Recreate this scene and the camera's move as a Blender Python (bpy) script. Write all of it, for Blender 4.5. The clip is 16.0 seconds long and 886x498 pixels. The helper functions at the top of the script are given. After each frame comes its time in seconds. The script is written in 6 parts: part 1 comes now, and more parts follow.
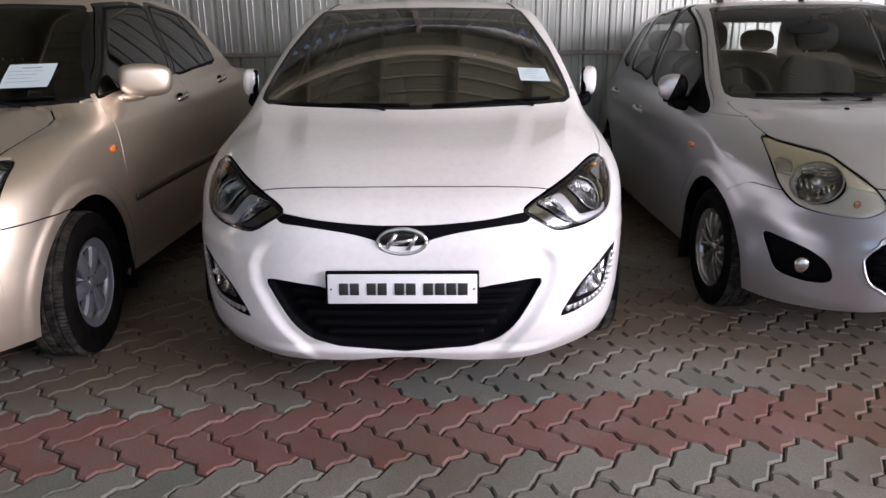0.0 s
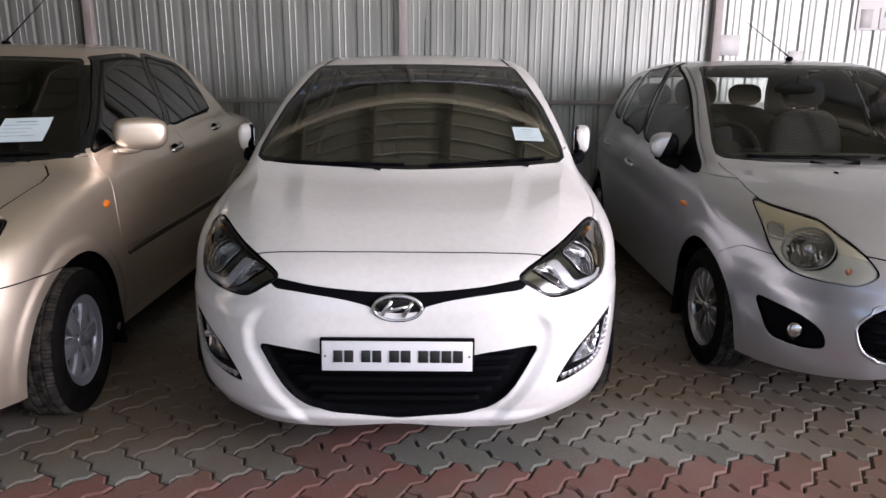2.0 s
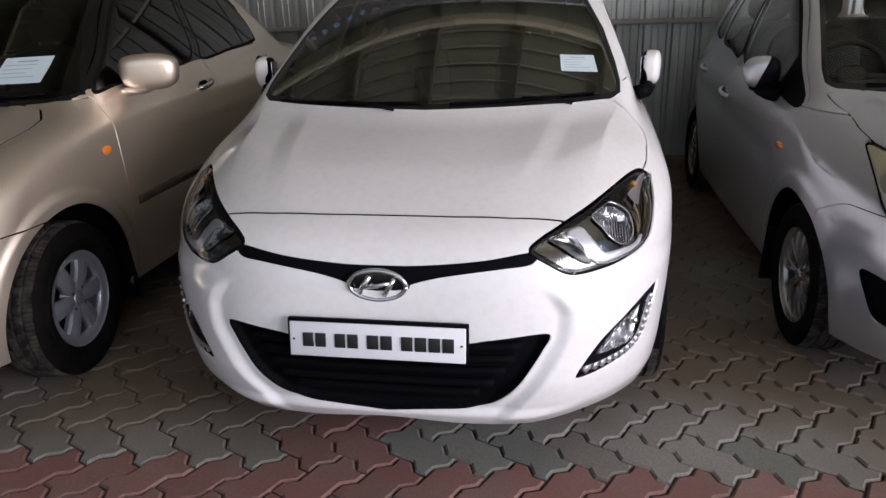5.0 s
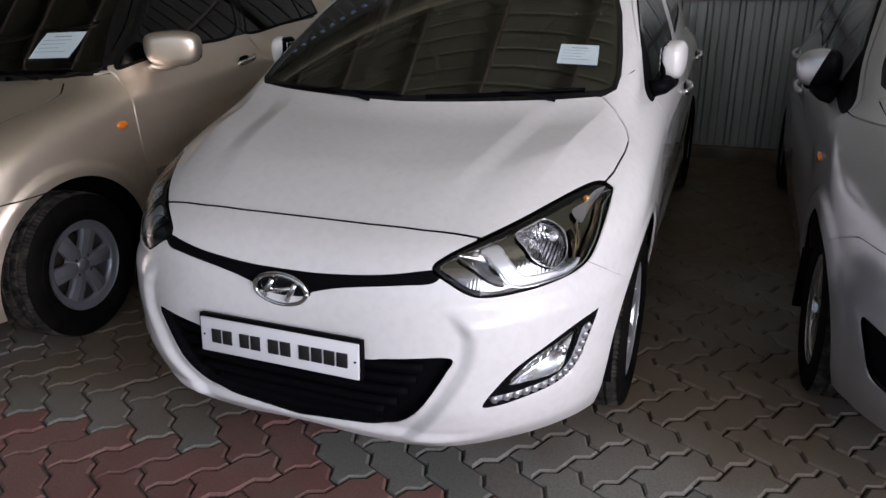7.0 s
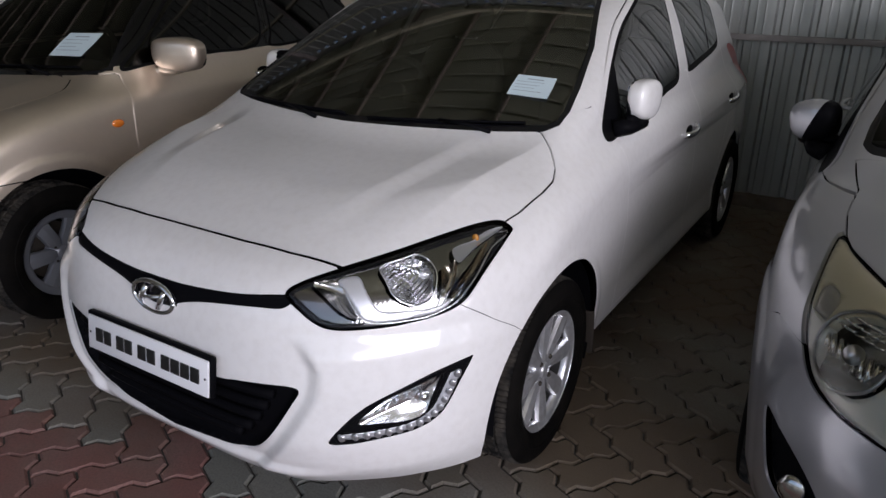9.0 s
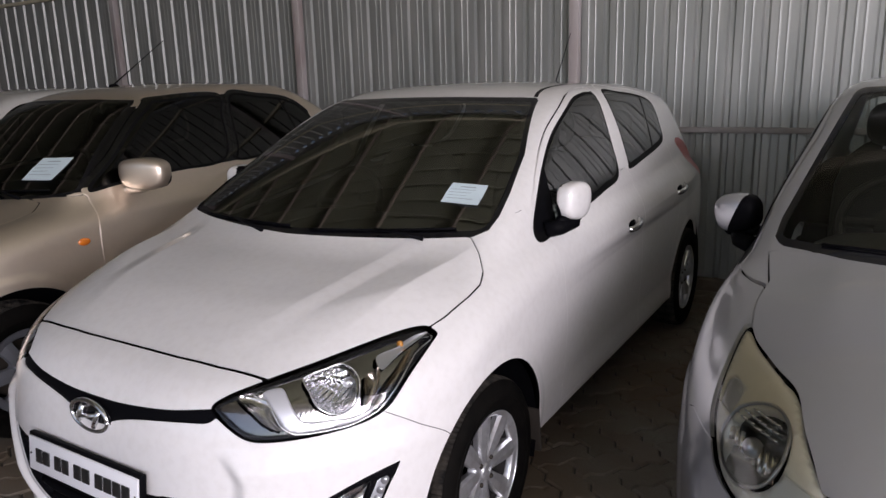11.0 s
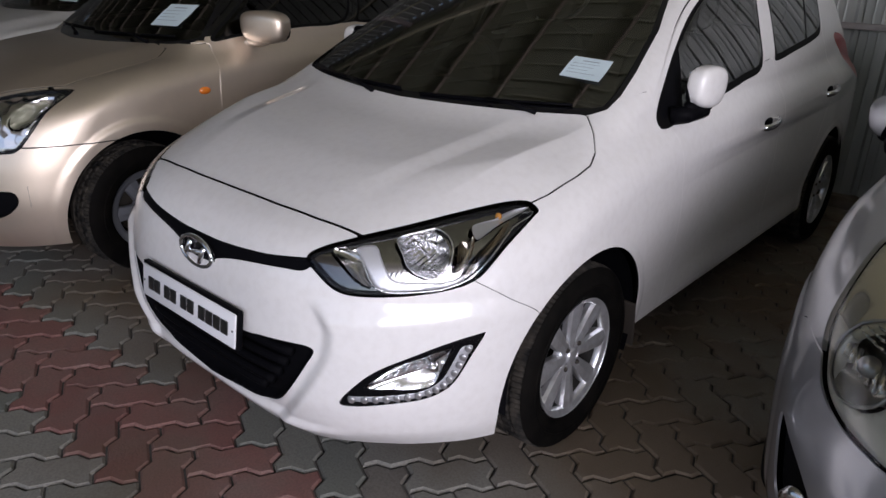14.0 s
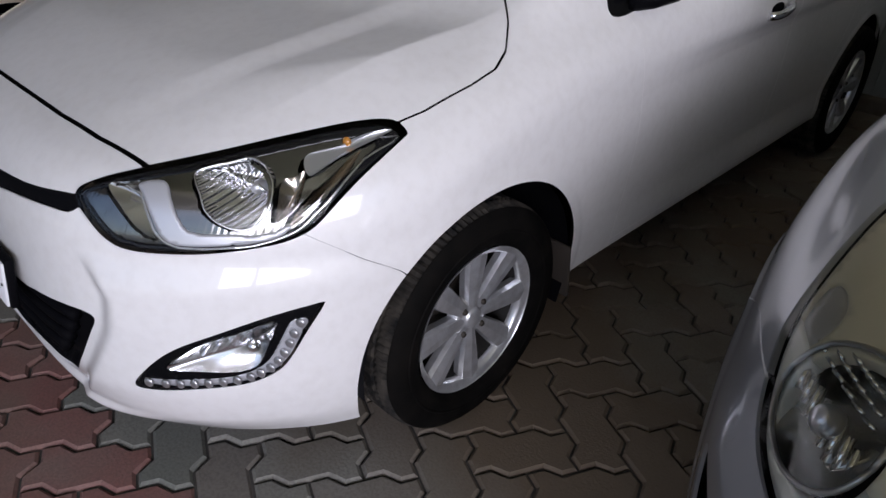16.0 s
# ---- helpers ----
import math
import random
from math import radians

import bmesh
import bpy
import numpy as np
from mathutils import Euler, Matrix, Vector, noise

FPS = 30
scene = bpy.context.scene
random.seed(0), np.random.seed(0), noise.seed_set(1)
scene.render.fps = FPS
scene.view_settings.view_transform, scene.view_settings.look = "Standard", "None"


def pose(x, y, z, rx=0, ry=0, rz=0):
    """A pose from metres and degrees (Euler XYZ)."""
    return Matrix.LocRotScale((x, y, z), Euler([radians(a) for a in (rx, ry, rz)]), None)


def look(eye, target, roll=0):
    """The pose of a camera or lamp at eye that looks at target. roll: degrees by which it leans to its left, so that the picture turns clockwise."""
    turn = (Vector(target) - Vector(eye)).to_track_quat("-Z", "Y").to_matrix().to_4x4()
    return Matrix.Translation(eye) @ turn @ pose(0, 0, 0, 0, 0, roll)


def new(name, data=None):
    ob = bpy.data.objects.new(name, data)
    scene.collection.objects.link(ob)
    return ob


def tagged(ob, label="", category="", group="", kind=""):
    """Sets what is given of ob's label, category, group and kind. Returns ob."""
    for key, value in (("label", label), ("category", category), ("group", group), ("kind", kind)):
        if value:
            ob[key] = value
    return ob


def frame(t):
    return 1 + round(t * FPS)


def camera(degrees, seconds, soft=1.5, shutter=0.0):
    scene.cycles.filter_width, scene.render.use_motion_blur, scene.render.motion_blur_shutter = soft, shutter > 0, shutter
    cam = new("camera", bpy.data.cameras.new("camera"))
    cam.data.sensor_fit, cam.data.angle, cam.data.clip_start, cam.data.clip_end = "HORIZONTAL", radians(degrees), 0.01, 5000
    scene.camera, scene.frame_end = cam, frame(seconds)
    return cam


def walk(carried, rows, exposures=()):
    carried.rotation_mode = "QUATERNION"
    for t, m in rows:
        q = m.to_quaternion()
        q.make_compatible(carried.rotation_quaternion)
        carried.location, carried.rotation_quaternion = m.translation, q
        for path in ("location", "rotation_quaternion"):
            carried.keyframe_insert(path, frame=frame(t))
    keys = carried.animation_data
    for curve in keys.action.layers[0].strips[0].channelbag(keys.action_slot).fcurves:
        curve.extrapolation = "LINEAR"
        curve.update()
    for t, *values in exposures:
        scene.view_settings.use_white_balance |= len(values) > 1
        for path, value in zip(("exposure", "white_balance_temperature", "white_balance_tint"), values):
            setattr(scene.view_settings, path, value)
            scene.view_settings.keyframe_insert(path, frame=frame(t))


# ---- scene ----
# ---- camera ----
cam = camera(63.88, 16.0)
ROWS = [
    (0, 0.1755, -2.2230, 1.2772, 0.87, -16.84, 0.46),
    (0.5, 0.1659, -2.1871, 1.3507, 0.68, -16.48, 1.16),
    (1, 0.1670, -2.1886, 1.3808, 1.23, -12.93, 0.22),
    (1.5, 0.1685, -2.1882, 1.3843, 1.15, -13.53, -0.06),
    (2, 0.1503, -2.1893, 1.3833, 0.13, -14.14, -0.38),
    (2.5, 0.0867, -2.1918, 1.3722, -1.88, -13.73, 1.37),
    (3, 0.1050, -2.1293, 1.3741, -0.79, -14.44, 1.00),
    (3.5, 0.2324, -2.0300, 1.3874, 3.56, -13.95, 0.40),
    (4, 0.3431, -1.9578, 1.3744, 5.88, -16.43, 0.81),
    (4.5, 0.4073, -1.8450, 1.3636, 6.46, -18.23, 2.00),
    (5, 0.4894, -1.7004, 1.3676, 9.29, -19.88, 1.66),
    (5.2, 0.5261, -1.6711, 1.3647, 10.17, -20.01, 1.64),
    (7.3, 1.1796, -1.3096, 1.4225, 25.73, -22.52, 1.19),
    (7.5, 1.2684, -1.2632, 1.4120, 28.88, -22.24, 0.76),
    (8, 1.4447, -1.1884, 1.4287, 32.91, -20.13, 0.05),
    (8.5, 1.5312, -1.0874, 1.4257, 30.90, -21.28, 0.57),
    (9, 1.5560, -1.0204, 1.4095, 32.03, -20.50, -0.95),
    (9.5, 1.6693, -0.9906, 1.4521, 33.07, -19.70, -0.91),
    (10, 1.7391, -0.9678, 1.4857, 31.04, -14.81, 0.58),
    (10.2, 1.7520, -0.9609, 1.4800, 31.05, -13.21, 1.15),
    (12.3, 1.7775, -0.9805, 1.4669, 33.93, -14.41, 0.86),
    (12.5, 1.7755, -0.9931, 1.4626, 35.51, -15.42, 0.58),
    (13, 1.7667, -0.9964, 1.4433, 38.85, -17.71, 0.45),
    (13.5, 1.7668, -0.9853, 1.4248, 39.95, -19.16, 0.01),
    (14, 1.7533, -0.9087, 1.4035, 41.65, -22.05, -1.74),
    (14.5, 1.7030, -0.7544, 1.3847, 40.44, -24.10, -0.54),
    (15, 1.6521, -0.6048, 1.3535, 38.13, -27.99, -1.58),
    (15.5, 1.6772, -0.4225, 1.3402, 41.05, -28.63, -1.19),
    (16, 1.6820, -0.2609, 1.3193, 44.29, -31.60, -2.32),
]
walk(cam, [(t, pose(x, y, z, 90 + pitch, roll, yaw)) for t, x, y, z, yaw, pitch, roll in ROWS],
     [(0.0, 1.38, 6600, 17), (4.0, 1.18, 6550, 15), (7.3, 0.67, 6350, 13), (9.0, 0.53, 6300, 13), (10.2, 0.85, 6550, 15), (12.3, 0.87, 6600, 16), (13.2, 0.67, 6450, 15), (14.0, 0.56, 6350, 14), (16.0, 0.52, 6150, 13)])

# ---- world and light ----
world = bpy.data.worlds.new("sky")
scene.world = world
world.use_nodes = True
wn = world.node_tree.nodes
sky = wn.new("ShaderNodeTexSky")
sky.sky_type, sky.sun_disc = "NISHITA", False
sky.dust_density = 1.8
sky.sun_elevation, sky.sun_rotation = radians(55), radians(150)
world.node_tree.links.new(sky.outputs[0], wn["Background"].inputs[0])
wn["Background"].inputs[1].default_value = 0.09
sun = new("sun", bpy.data.lights.new("sun", "SUN"))
sun.data.energy, sun.data.angle, sun.data.color = 4.0, radians(0.5), (1.0, 0.95, 0.88)
sun.matrix_world = look((5.7, -3.3, 9.4), (0, 0, 0))


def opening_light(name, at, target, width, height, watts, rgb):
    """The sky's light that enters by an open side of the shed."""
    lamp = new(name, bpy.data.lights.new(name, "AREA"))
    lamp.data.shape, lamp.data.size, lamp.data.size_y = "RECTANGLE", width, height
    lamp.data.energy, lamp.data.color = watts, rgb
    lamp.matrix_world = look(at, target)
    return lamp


# open: front from x -2.6 eastward, and the front of the shed's east side
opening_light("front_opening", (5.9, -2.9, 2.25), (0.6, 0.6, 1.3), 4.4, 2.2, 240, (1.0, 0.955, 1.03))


# ---- materials ----
def material(name, rgb=(0.5, 0.5, 0.5), rough=0.5, metal=0.0, coat=0.0, spec=0.5):
    m = bpy.data.materials.new(name)
    m.use_nodes = True
    b = m.node_tree.nodes["Principled BSDF"]
    b.inputs["Base Color"].default_value = (*rgb, 1)
    b.inputs["Roughness"].default_value, b.inputs["Metallic"].default_value = rough, metal
    b.inputs["Coat Weight"].default_value, b.inputs["Coat Roughness"].default_value = coat, 0.04
    b.inputs["Specular IOR Level"].default_value = spec
    return m


def nodes_of(m):
    return m.node_tree.nodes, m.node_tree.links, m.node_tree.nodes["Principled BSDF"]


def noise_tex(m, scale, detail=4.0, stretch=(1, 1, 1)):
    n, l, _ = nodes_of(m)
    co, mp, tx = n.new("ShaderNodeTexCoord"), n.new("ShaderNodeMapping"), n.new("ShaderNodeTexNoise")
    mp.inputs["Scale"].default_value = stretch
    tx.inputs["Scale"].default_value, tx.inputs["Detail"].default_value = scale, detail
    l.new(co.outputs["Object"], mp.inputs["Vector"])
    l.new(mp.outputs["Vector"], tx.inputs["Vector"])
    return tx.outputs["Fac"]


def ramp(m, fac, stops):
    n, l, _ = nodes_of(m)
    r = n.new("ShaderNodeValToRGB")
    while len(r.color_ramp.elements) < len(stops):
        r.color_ramp.elements.new(0.5)
    for e, (p, c) in zip(r.color_ramp.elements, stops):
        e.position, e.color = p, (*c, 1)
    l.new(fac, r.inputs["Fac"])
    return r.outputs["Color"]


def mix(m, fac, a, b, kind="MIX"):
    n, l, _ = nodes_of(m)
    x = n.new("ShaderNodeMix")
    x.data_type, x.blend_type = "RGBA", kind
    for k, v in ((0, fac), (6, a), (7, b)):
        if isinstance(v, (int, float)):
            x.inputs[k].default_value = v
        elif isinstance(v, tuple):
            x.inputs[k].default_value = (*v, 1)
        else:
            l.new(v, x.inputs[k])
    return x.outputs[2]


def bump(m, fac, strength=0.2, distance=0.002):
    n, l, b = nodes_of(m)
    u = n.new("ShaderNodeBump")
    u.inputs["Strength"].default_value, u.inputs["Distance"].default_value = strength, distance
    l.new(fac, u.inputs["Height"])
    l.new(u.outputs["Normal"], b.inputs["Normal"])


def to_color(m, out):
    m.node_tree.links.new(out, nodes_of(m)[2].inputs["Base Color"])


def rough_between(m, fac, lo, hi):
    n, l, b = nodes_of(m)
    r = n.new("ShaderNodeMapRange")
    r.inputs["To Min"].default_value, r.inputs["To Max"].default_value = lo, hi
    l.new(fac, r.inputs["Value"])
    l.new(r.outputs["Result"], b.inputs["Roughness"])


def paint(name, rgb, metal=0.0, rough=0.32, film=0.16):
    """Clear-coated car paint with a thin film of dust."""
    m = material(name, rgb, rough, metal, 1.0)
    dust = noise_tex(m, 40, 8)
    to_color(m, mix(m, ramp(m, dust, [(0.42, (0, 0, 0)), (0.75, (film, film, film))]), rgb, (0.42, 0.38, 0.33)))
    rough_between(m, noise_tex(m, 3, 2), rough - 0.02, rough + 0.02)
    return m


def glass(name, tint, gloss=1.0, ior=1.5, rough=0.0):
    """A thin pane: tinted see-through with a mirror coat that grows at grazing angles."""
    m = bpy.data.materials.new(name)
    m.use_nodes = True
    n, l = m.node_tree.nodes, m.node_tree.links
    n.remove(n["Principled BSDF"])
    t, g, f, x = n.new("ShaderNodeBsdfTransparent"), n.new("ShaderNodeBsdfGlossy"), n.new("ShaderNodeFresnel"), n.new("ShaderNodeMixShader")
    t.inputs["Color"].default_value = (*tint, 1)
    g.inputs["Color"].default_value = (gloss, gloss, gloss, 1)
    g.inputs["Roughness"].default_value = rough
    f.inputs["IOR"].default_value = ior
    l.new(f.outputs[0], x.inputs[0])
    l.new(t.outputs[0], x.inputs[1])
    l.new(g.outputs[0], x.inputs[2])
    l.new(x.outputs[0], n["Material Output"].inputs["Surface"])
    return m


BRIGHTTRIM = material("silver_lamp_trim", (0.60, 0.60, 0.63), 0.36, 0.5)
TREAD = material("dusty_tread_rubber", (0.05, 0.045, 0.04), 0.85, spec=0.05)
to_color(TREAD, ramp(TREAD, noise_tex(TREAD, 25, 5), [(0.35, (0.012, 0.012, 0.012)), (0.7, (0.060, 0.053, 0.044))]))
WHITE = paint("white_paint", (0.80, 0.785, 0.77), 0.0, 0.42, 0.12)
GOLD = paint("beige_metallic_paint", (0.75, 0.645, 0.53), 0.90, 0.44, 0.06)
SILVER = paint("silver_metallic_paint", (0.47, 0.475, 0.50), 0.68, 0.30, 0.05)
DARKBEIGE = material("dark_beige_strip", (0.075, 0.060, 0.047), 0.4, 0.3)
OFFWHITE = paint("pearl_white_paint", (0.72, 0.71, 0.68))
BLACK = material("black_plastic", (0.004, 0.004, 0.005), 0.5, spec=0.03)
SLAT = material("grille_slat_black", (0.004, 0.004, 0.005), 0.6, spec=0.02)
BARREL = material("dark_rim_barrel", (0.022, 0.021, 0.020), 0.6, 0.3)
STEELRIM = material("silver_steel_rim", (0.16, 0.165, 0.18), 0.4, 0.6)
bump(BLACK, noise_tex(BLACK, 300, 2), 0.15, 0.0005)
GLOSSBLACK = material("gloss_black", (0.005, 0.005, 0.007), 0.10, spec=0.4)
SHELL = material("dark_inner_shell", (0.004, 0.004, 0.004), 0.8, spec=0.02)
REFLECTOR = material("frosted_reflector", (0.85, 0.85, 0.87), 0.20, 1.0)
SEALRUBBER = material("seal_rubber", (0.006, 0.006, 0.006), 0.6, spec=0.04)
RUBBER = material("tyre_rubber", (0.022, 0.021, 0.020), 0.7, spec=0.03)
to_color(RUBBER, ramp(RUBBER, noise_tex(RUBBER, 14, 6), [(0.3, (0.003, 0.003, 0.003)), (0.75, (0.009, 0.008, 0.007))]))
bump(RUBBER, noise_tex(RUBBER, 180, 3), 0.2, 0.001)
CHROME = material("chrome", (0.78, 0.78, 0.79), 0.08, 1.0)
SMOKED = material("smoked_lamp_lining", (0.24, 0.235, 0.23), 0.12, 1.0)
DARKCHROME = material("smoked_chrome", (0.58, 0.57, 0.56), 0.18, 1.0)
BRONZECHROME = material("brown_tinged_chrome", (0.42, 0.36, 0.30), 0.16, 1.0)
FACETED = material("faceted_chrome", (0.74, 0.74, 0.75), 0.10, 1.0)
cells = FACETED.node_tree.nodes.new("ShaderNodeTexVoronoi")
cells.inputs["Scale"].default_value = 17
FACETED.node_tree.links.new(FACETED.node_tree.nodes.new("ShaderNodeTexCoord").outputs["Object"], cells.inputs["Vector"])
bump(FACETED, cells.outputs["Distance"], 0.7, 0.010)
FLUTED = material("fluted_chrome", (0.82, 0.82, 0.83), 0.14, 1.0)
for m in (FLUTED, SMOKED):
    wave = m.node_tree.nodes.new("ShaderNodeTexWave")
    wave.inputs["Scale"].default_value, wave.inputs["Distortion"].default_value = 38, 0.4
    m.node_tree.links.new(m.node_tree.nodes.new("ShaderNodeTexCoord").outputs["Object"], wave.inputs["Vector"])
    bump(m, wave.outputs["Fac"], 0.5 if m is FLUTED else 0.08, 0.004)
SATIN = material("satin_silver", (0.55, 0.55, 0.57), 0.30, 0.85)
ALLOY = material("alloy_wheel_silver", (0.60, 0.60, 0.61), 0.28, 0.7, 0.4)
to_color(ALLOY, ramp(ALLOY, noise_tex(ALLOY, 30, 6), [(0.35, (0.52, 0.52, 0.53)), (0.6, (0.66, 0.67, 0.69))]))
DULLALLOY = material("dull_alloy_silver", (0.34, 0.33, 0.31), 0.25, 0.8, 0.3)
GREYWHEEL = material("wheel_cover_grey", (0.24, 0.25, 0.28), 0.38, 0.5, 0.3)
BRAKE = material("rusty_brake_steel", (0.05, 0.042, 0.034), 0.6, 0.5)
LENS = glass("clear_lens", (0.97, 0.98, 0.98), 1.0, 1.25)
YELLOWLENS = glass("yellowed_lens", (0.97, 0.95, 0.88), 1.0, 1.4, 0.01)
TINT = glass("tinted_glass", (0.34, 0.38, 0.35), 1.0, 1.55)
SOLARTINT = glass("solar_film_glass", (0.36, 0.40, 0.35), 1.0, 2.4)
FILMBLACK = material("black_pillar_film", (0.004, 0.004, 0.004), 0.03, spec=0.36)
DARKTINT = glass("dark_tinted_glass", (0.018, 0.018, 0.020), 1.0, 1.42)
CLEAR = glass("windscreen_glass", (0.92, 0.95, 0.93), 1.0, 1.30)
GREYFABRIC = material("grey_seat_fabric", (0.030, 0.030, 0.029), 0.9)
LINING = material("pale_cabin_lining", (0.46, 0.47, 0.46), 0.8)
FLAP = material("dusty_mud_flap", (0.045, 0.038, 0.032), 0.8, spec=0.1)
FILM = glass("filmed_side_glass", (0.22, 0.25, 0.23), 1.0, 1.5)
DIMAMBER = material("dim_amber_bulb", (0.52, 0.22, 0.03), 0.2, 0, 1.0)
AMBER = material("amber_lens", (0.75, 0.20, 0.02), 0.2, 0, 1.0)
PINKLENS = material("faded_amber_bulb", (0.55, 0.26, 0.16), 0.2, 0, 1.0)
RED = material("red_lens", (0.34, 0.008, 0.010), 0.30, 0, 0.3)
PLATE = material("plate_white", (0.78, 0.78, 0.80), 0.35)
INK = material("black_ink", (0.012, 0.012, 0.012), 0.4)
PAPER = material("pale_blue_paper", (0.62, 0.74, 0.78), 0.8)
WHITEPAPER = material("white_paper", (0.80, 0.79, 0.80), 0.85)
PRINT = material("grey_print", (0.30, 0.36, 0.40), 0.8)
FABRIC = material("dark_seat_fabric", (0.022, 0.021, 0.021), 0.9)
TRIM = material("cabin_plastic", (0.022, 0.021, 0.020), 0.6)
DASHGREY = material("grey_cabin_plastic", (0.060, 0.060, 0.056), 0.6)
LAMPCREAM = material("yellowed_lamp_bezel", (0.84, 0.80, 0.69), 0.20, 0.0)
LAMPGREY = material("dull_silver_lamp_bezel", (0.86, 0.86, 0.84), 0.24, 0.15)


# ---- mesh helpers ----
def part(name, bm, mat, parent=None, label="", smooth=True):
    """Links a bmesh as one mesh object under a thing or a part."""
    me = bpy.data.meshes.new(name)
    bm.to_mesh(me)
    bm.free()
    for f in me.polygons:
        f.use_smooth = smooth
    me.materials.append(mat)
    ob = new(name, me)
    ob.parent = parent
    return tagged(ob, label)


def hard(ob, degrees=35):
    """Keeps edges sharper than the angle crisp."""
    ob.data.set_sharp_from_angle(angle=radians(degrees))
    return ob


def thing(name, at, label, category, group="", turn=0.0):
    e = new(name)
    e.empty_display_size = 0.1
    e.matrix_world = pose(*at, 0, 0, turn)
    return tagged(e, label, category, group)


def box_bm(size, at=(0, 0, 0), bevel=0.0, segments=2, turn=(0, 0, 0)):
    bm = bmesh.new()
    bmesh.ops.create_cube(bm, size=1)
    bmesh.ops.scale(bm, vec=size, verts=bm.verts)
    if bevel:
        bmesh.ops.bevel(bm, geom=bm.edges[:], offset=bevel, segments=segments, affect="EDGES", profile=0.5)
    bmesh.ops.transform(bm, matrix=pose(*at, *turn), verts=bm.verts)
    return bm


def tube_bm(points, radius, sides=8, taper=1.0):
    """A round bar along a line of points."""
    bm = bmesh.new()
    pts, rings = [Vector(p) for p in points], []
    for i, p in enumerate(pts):
        d = (pts[min(i + 1, len(pts) - 1)] - pts[max(i - 1, 0)]).normalized()
        q = d.to_track_quat("Z", "Y")
        r = radius * (1 + (taper - 1) * i / max(1, len(pts) - 1))
        rings.append([bm.verts.new(p + q @ Vector((r * math.cos(a), r * math.sin(a), 0)))
                      for a in np.linspace(0, 2 * math.pi, sides, endpoint=False)])
    for a, b in zip(rings, rings[1:]):
        for k in range(sides):
            bm.faces.new((a[k], a[(k + 1) % sides], b[(k + 1) % sides], b[k]))
    bm.faces.new(rings[0][::-1])
    bm.faces.new(rings[-1])
    return bm


def lathe_bm(profile, steps=64, closed=False, wobble=None):
    """Turns (radius, along) pairs round the x axis."""
    bm = bmesh.new()
    rings = []
    for k in range(steps):
        a = 2 * math.pi * k / steps
        ring = []
        for i, (r, x) in enumerate(profile):
            if wobble:
                r = r + wobble(i, k)
            ring.append(bm.verts.new((x, r * math.cos(a), r * math.sin(a))))
        rings.append(ring)
    n = len(profile)
    for k in range(steps):
        a, b = rings[k], rings[(k + 1) % steps]
        for i in range(n if closed else n - 1):
            bm.faces.new((a[i], b[i], b[(i + 1) % n], a[(i + 1) % n]))
    bmesh.ops.recalc_face_normals(bm, faces=bm.faces)
    return bm


def blob_bm(size, power=2.6, at=(0, 0, 0), rings=16, sides=28, shape=None):
    """A rounded box (superellipsoid), optionally reshaped by a function of the unit point."""
    bm = bmesh.new()
    bmesh.ops.create_uvsphere(bm, u_segments=sides, v_segments=rings, radius=1)
    for v in bm.verts:
        n = v.co.normalized()
        k = (abs(n.x) ** power + abs(n.y) ** power + abs(n.z) ** power) ** (-1 / power)
        u = n * k
        if shape:
            u = Vector(shape(u))
        v.co = Vector((u.x * size[0] / 2 + at[0], u.y * size[1] / 2 + at[1], u.z * size[2] / 2 + at[2]))
    return bm


def join_bm(*bms):
    out = bmesh.new()
    for b in bms:
        me = bpy.data.meshes.new("tmp")
        b.to_mesh(me)
        b.free()
        out.from_mesh(me)
        bpy.data.meshes.remove(me)
    return out


# ---- car skins: cut panels out of a skin ----
def smooth_loop(pts, n=5):
    """A closed, softly rounded outline through the points."""
    p, out = np.array(pts, float), []
    for i in range(len(p)):
        a, b, c, d = p[i - 1], p[i], p[(i + 1) % len(p)], p[(i + 2) % len(p)]
        for t in np.linspace(0, 1, n, endpoint=False):
            out.append(0.5 * (2 * b + (c - a) * t + (2 * a - 5 * b + 4 * c - d) * t * t + (3 * b - a - 3 * c + d) * t ** 3))
    return np.array(out)


def loop_distance(u, v, pts, soft=True):
    """Signed distance to a closed outline, negative inside."""
    p = smooth_loop(pts) if soft else np.array(pts, float)
    lo, hi = p.min(0) - 0.08, p.max(0) + 0.08
    out = np.full(u.shape, 0.5)
    k = np.where((u > lo[0]) & (u < hi[0]) & (v > lo[1]) & (v < hi[1]))[0]
    if not len(k):
        return out
    q = np.stack([u[k], v[k]], 1)
    best, inside = np.full(len(k), 9.0), np.zeros(len(k), bool)
    for a, b in zip(p, np.roll(p, -1, 0)):
        e, w = b - a, q - a
        t = np.clip((w @ e) / max(e @ e, 1e-12), 0, 1)
        best = np.minimum(best, np.linalg.norm(w - t[:, None] * e, axis=1))
        cross = ((a[1] > q[:, 1]) != (b[1] > q[:, 1]))
        with np.errstate(divide="ignore", invalid="ignore"):
            inside ^= cross & (q[:, 0] < (b[0] - a[0]) * (q[:, 1] - a[1]) / (b[1] - a[1]) + a[0])
    out[k] = np.where(inside, -best, best)
    return out


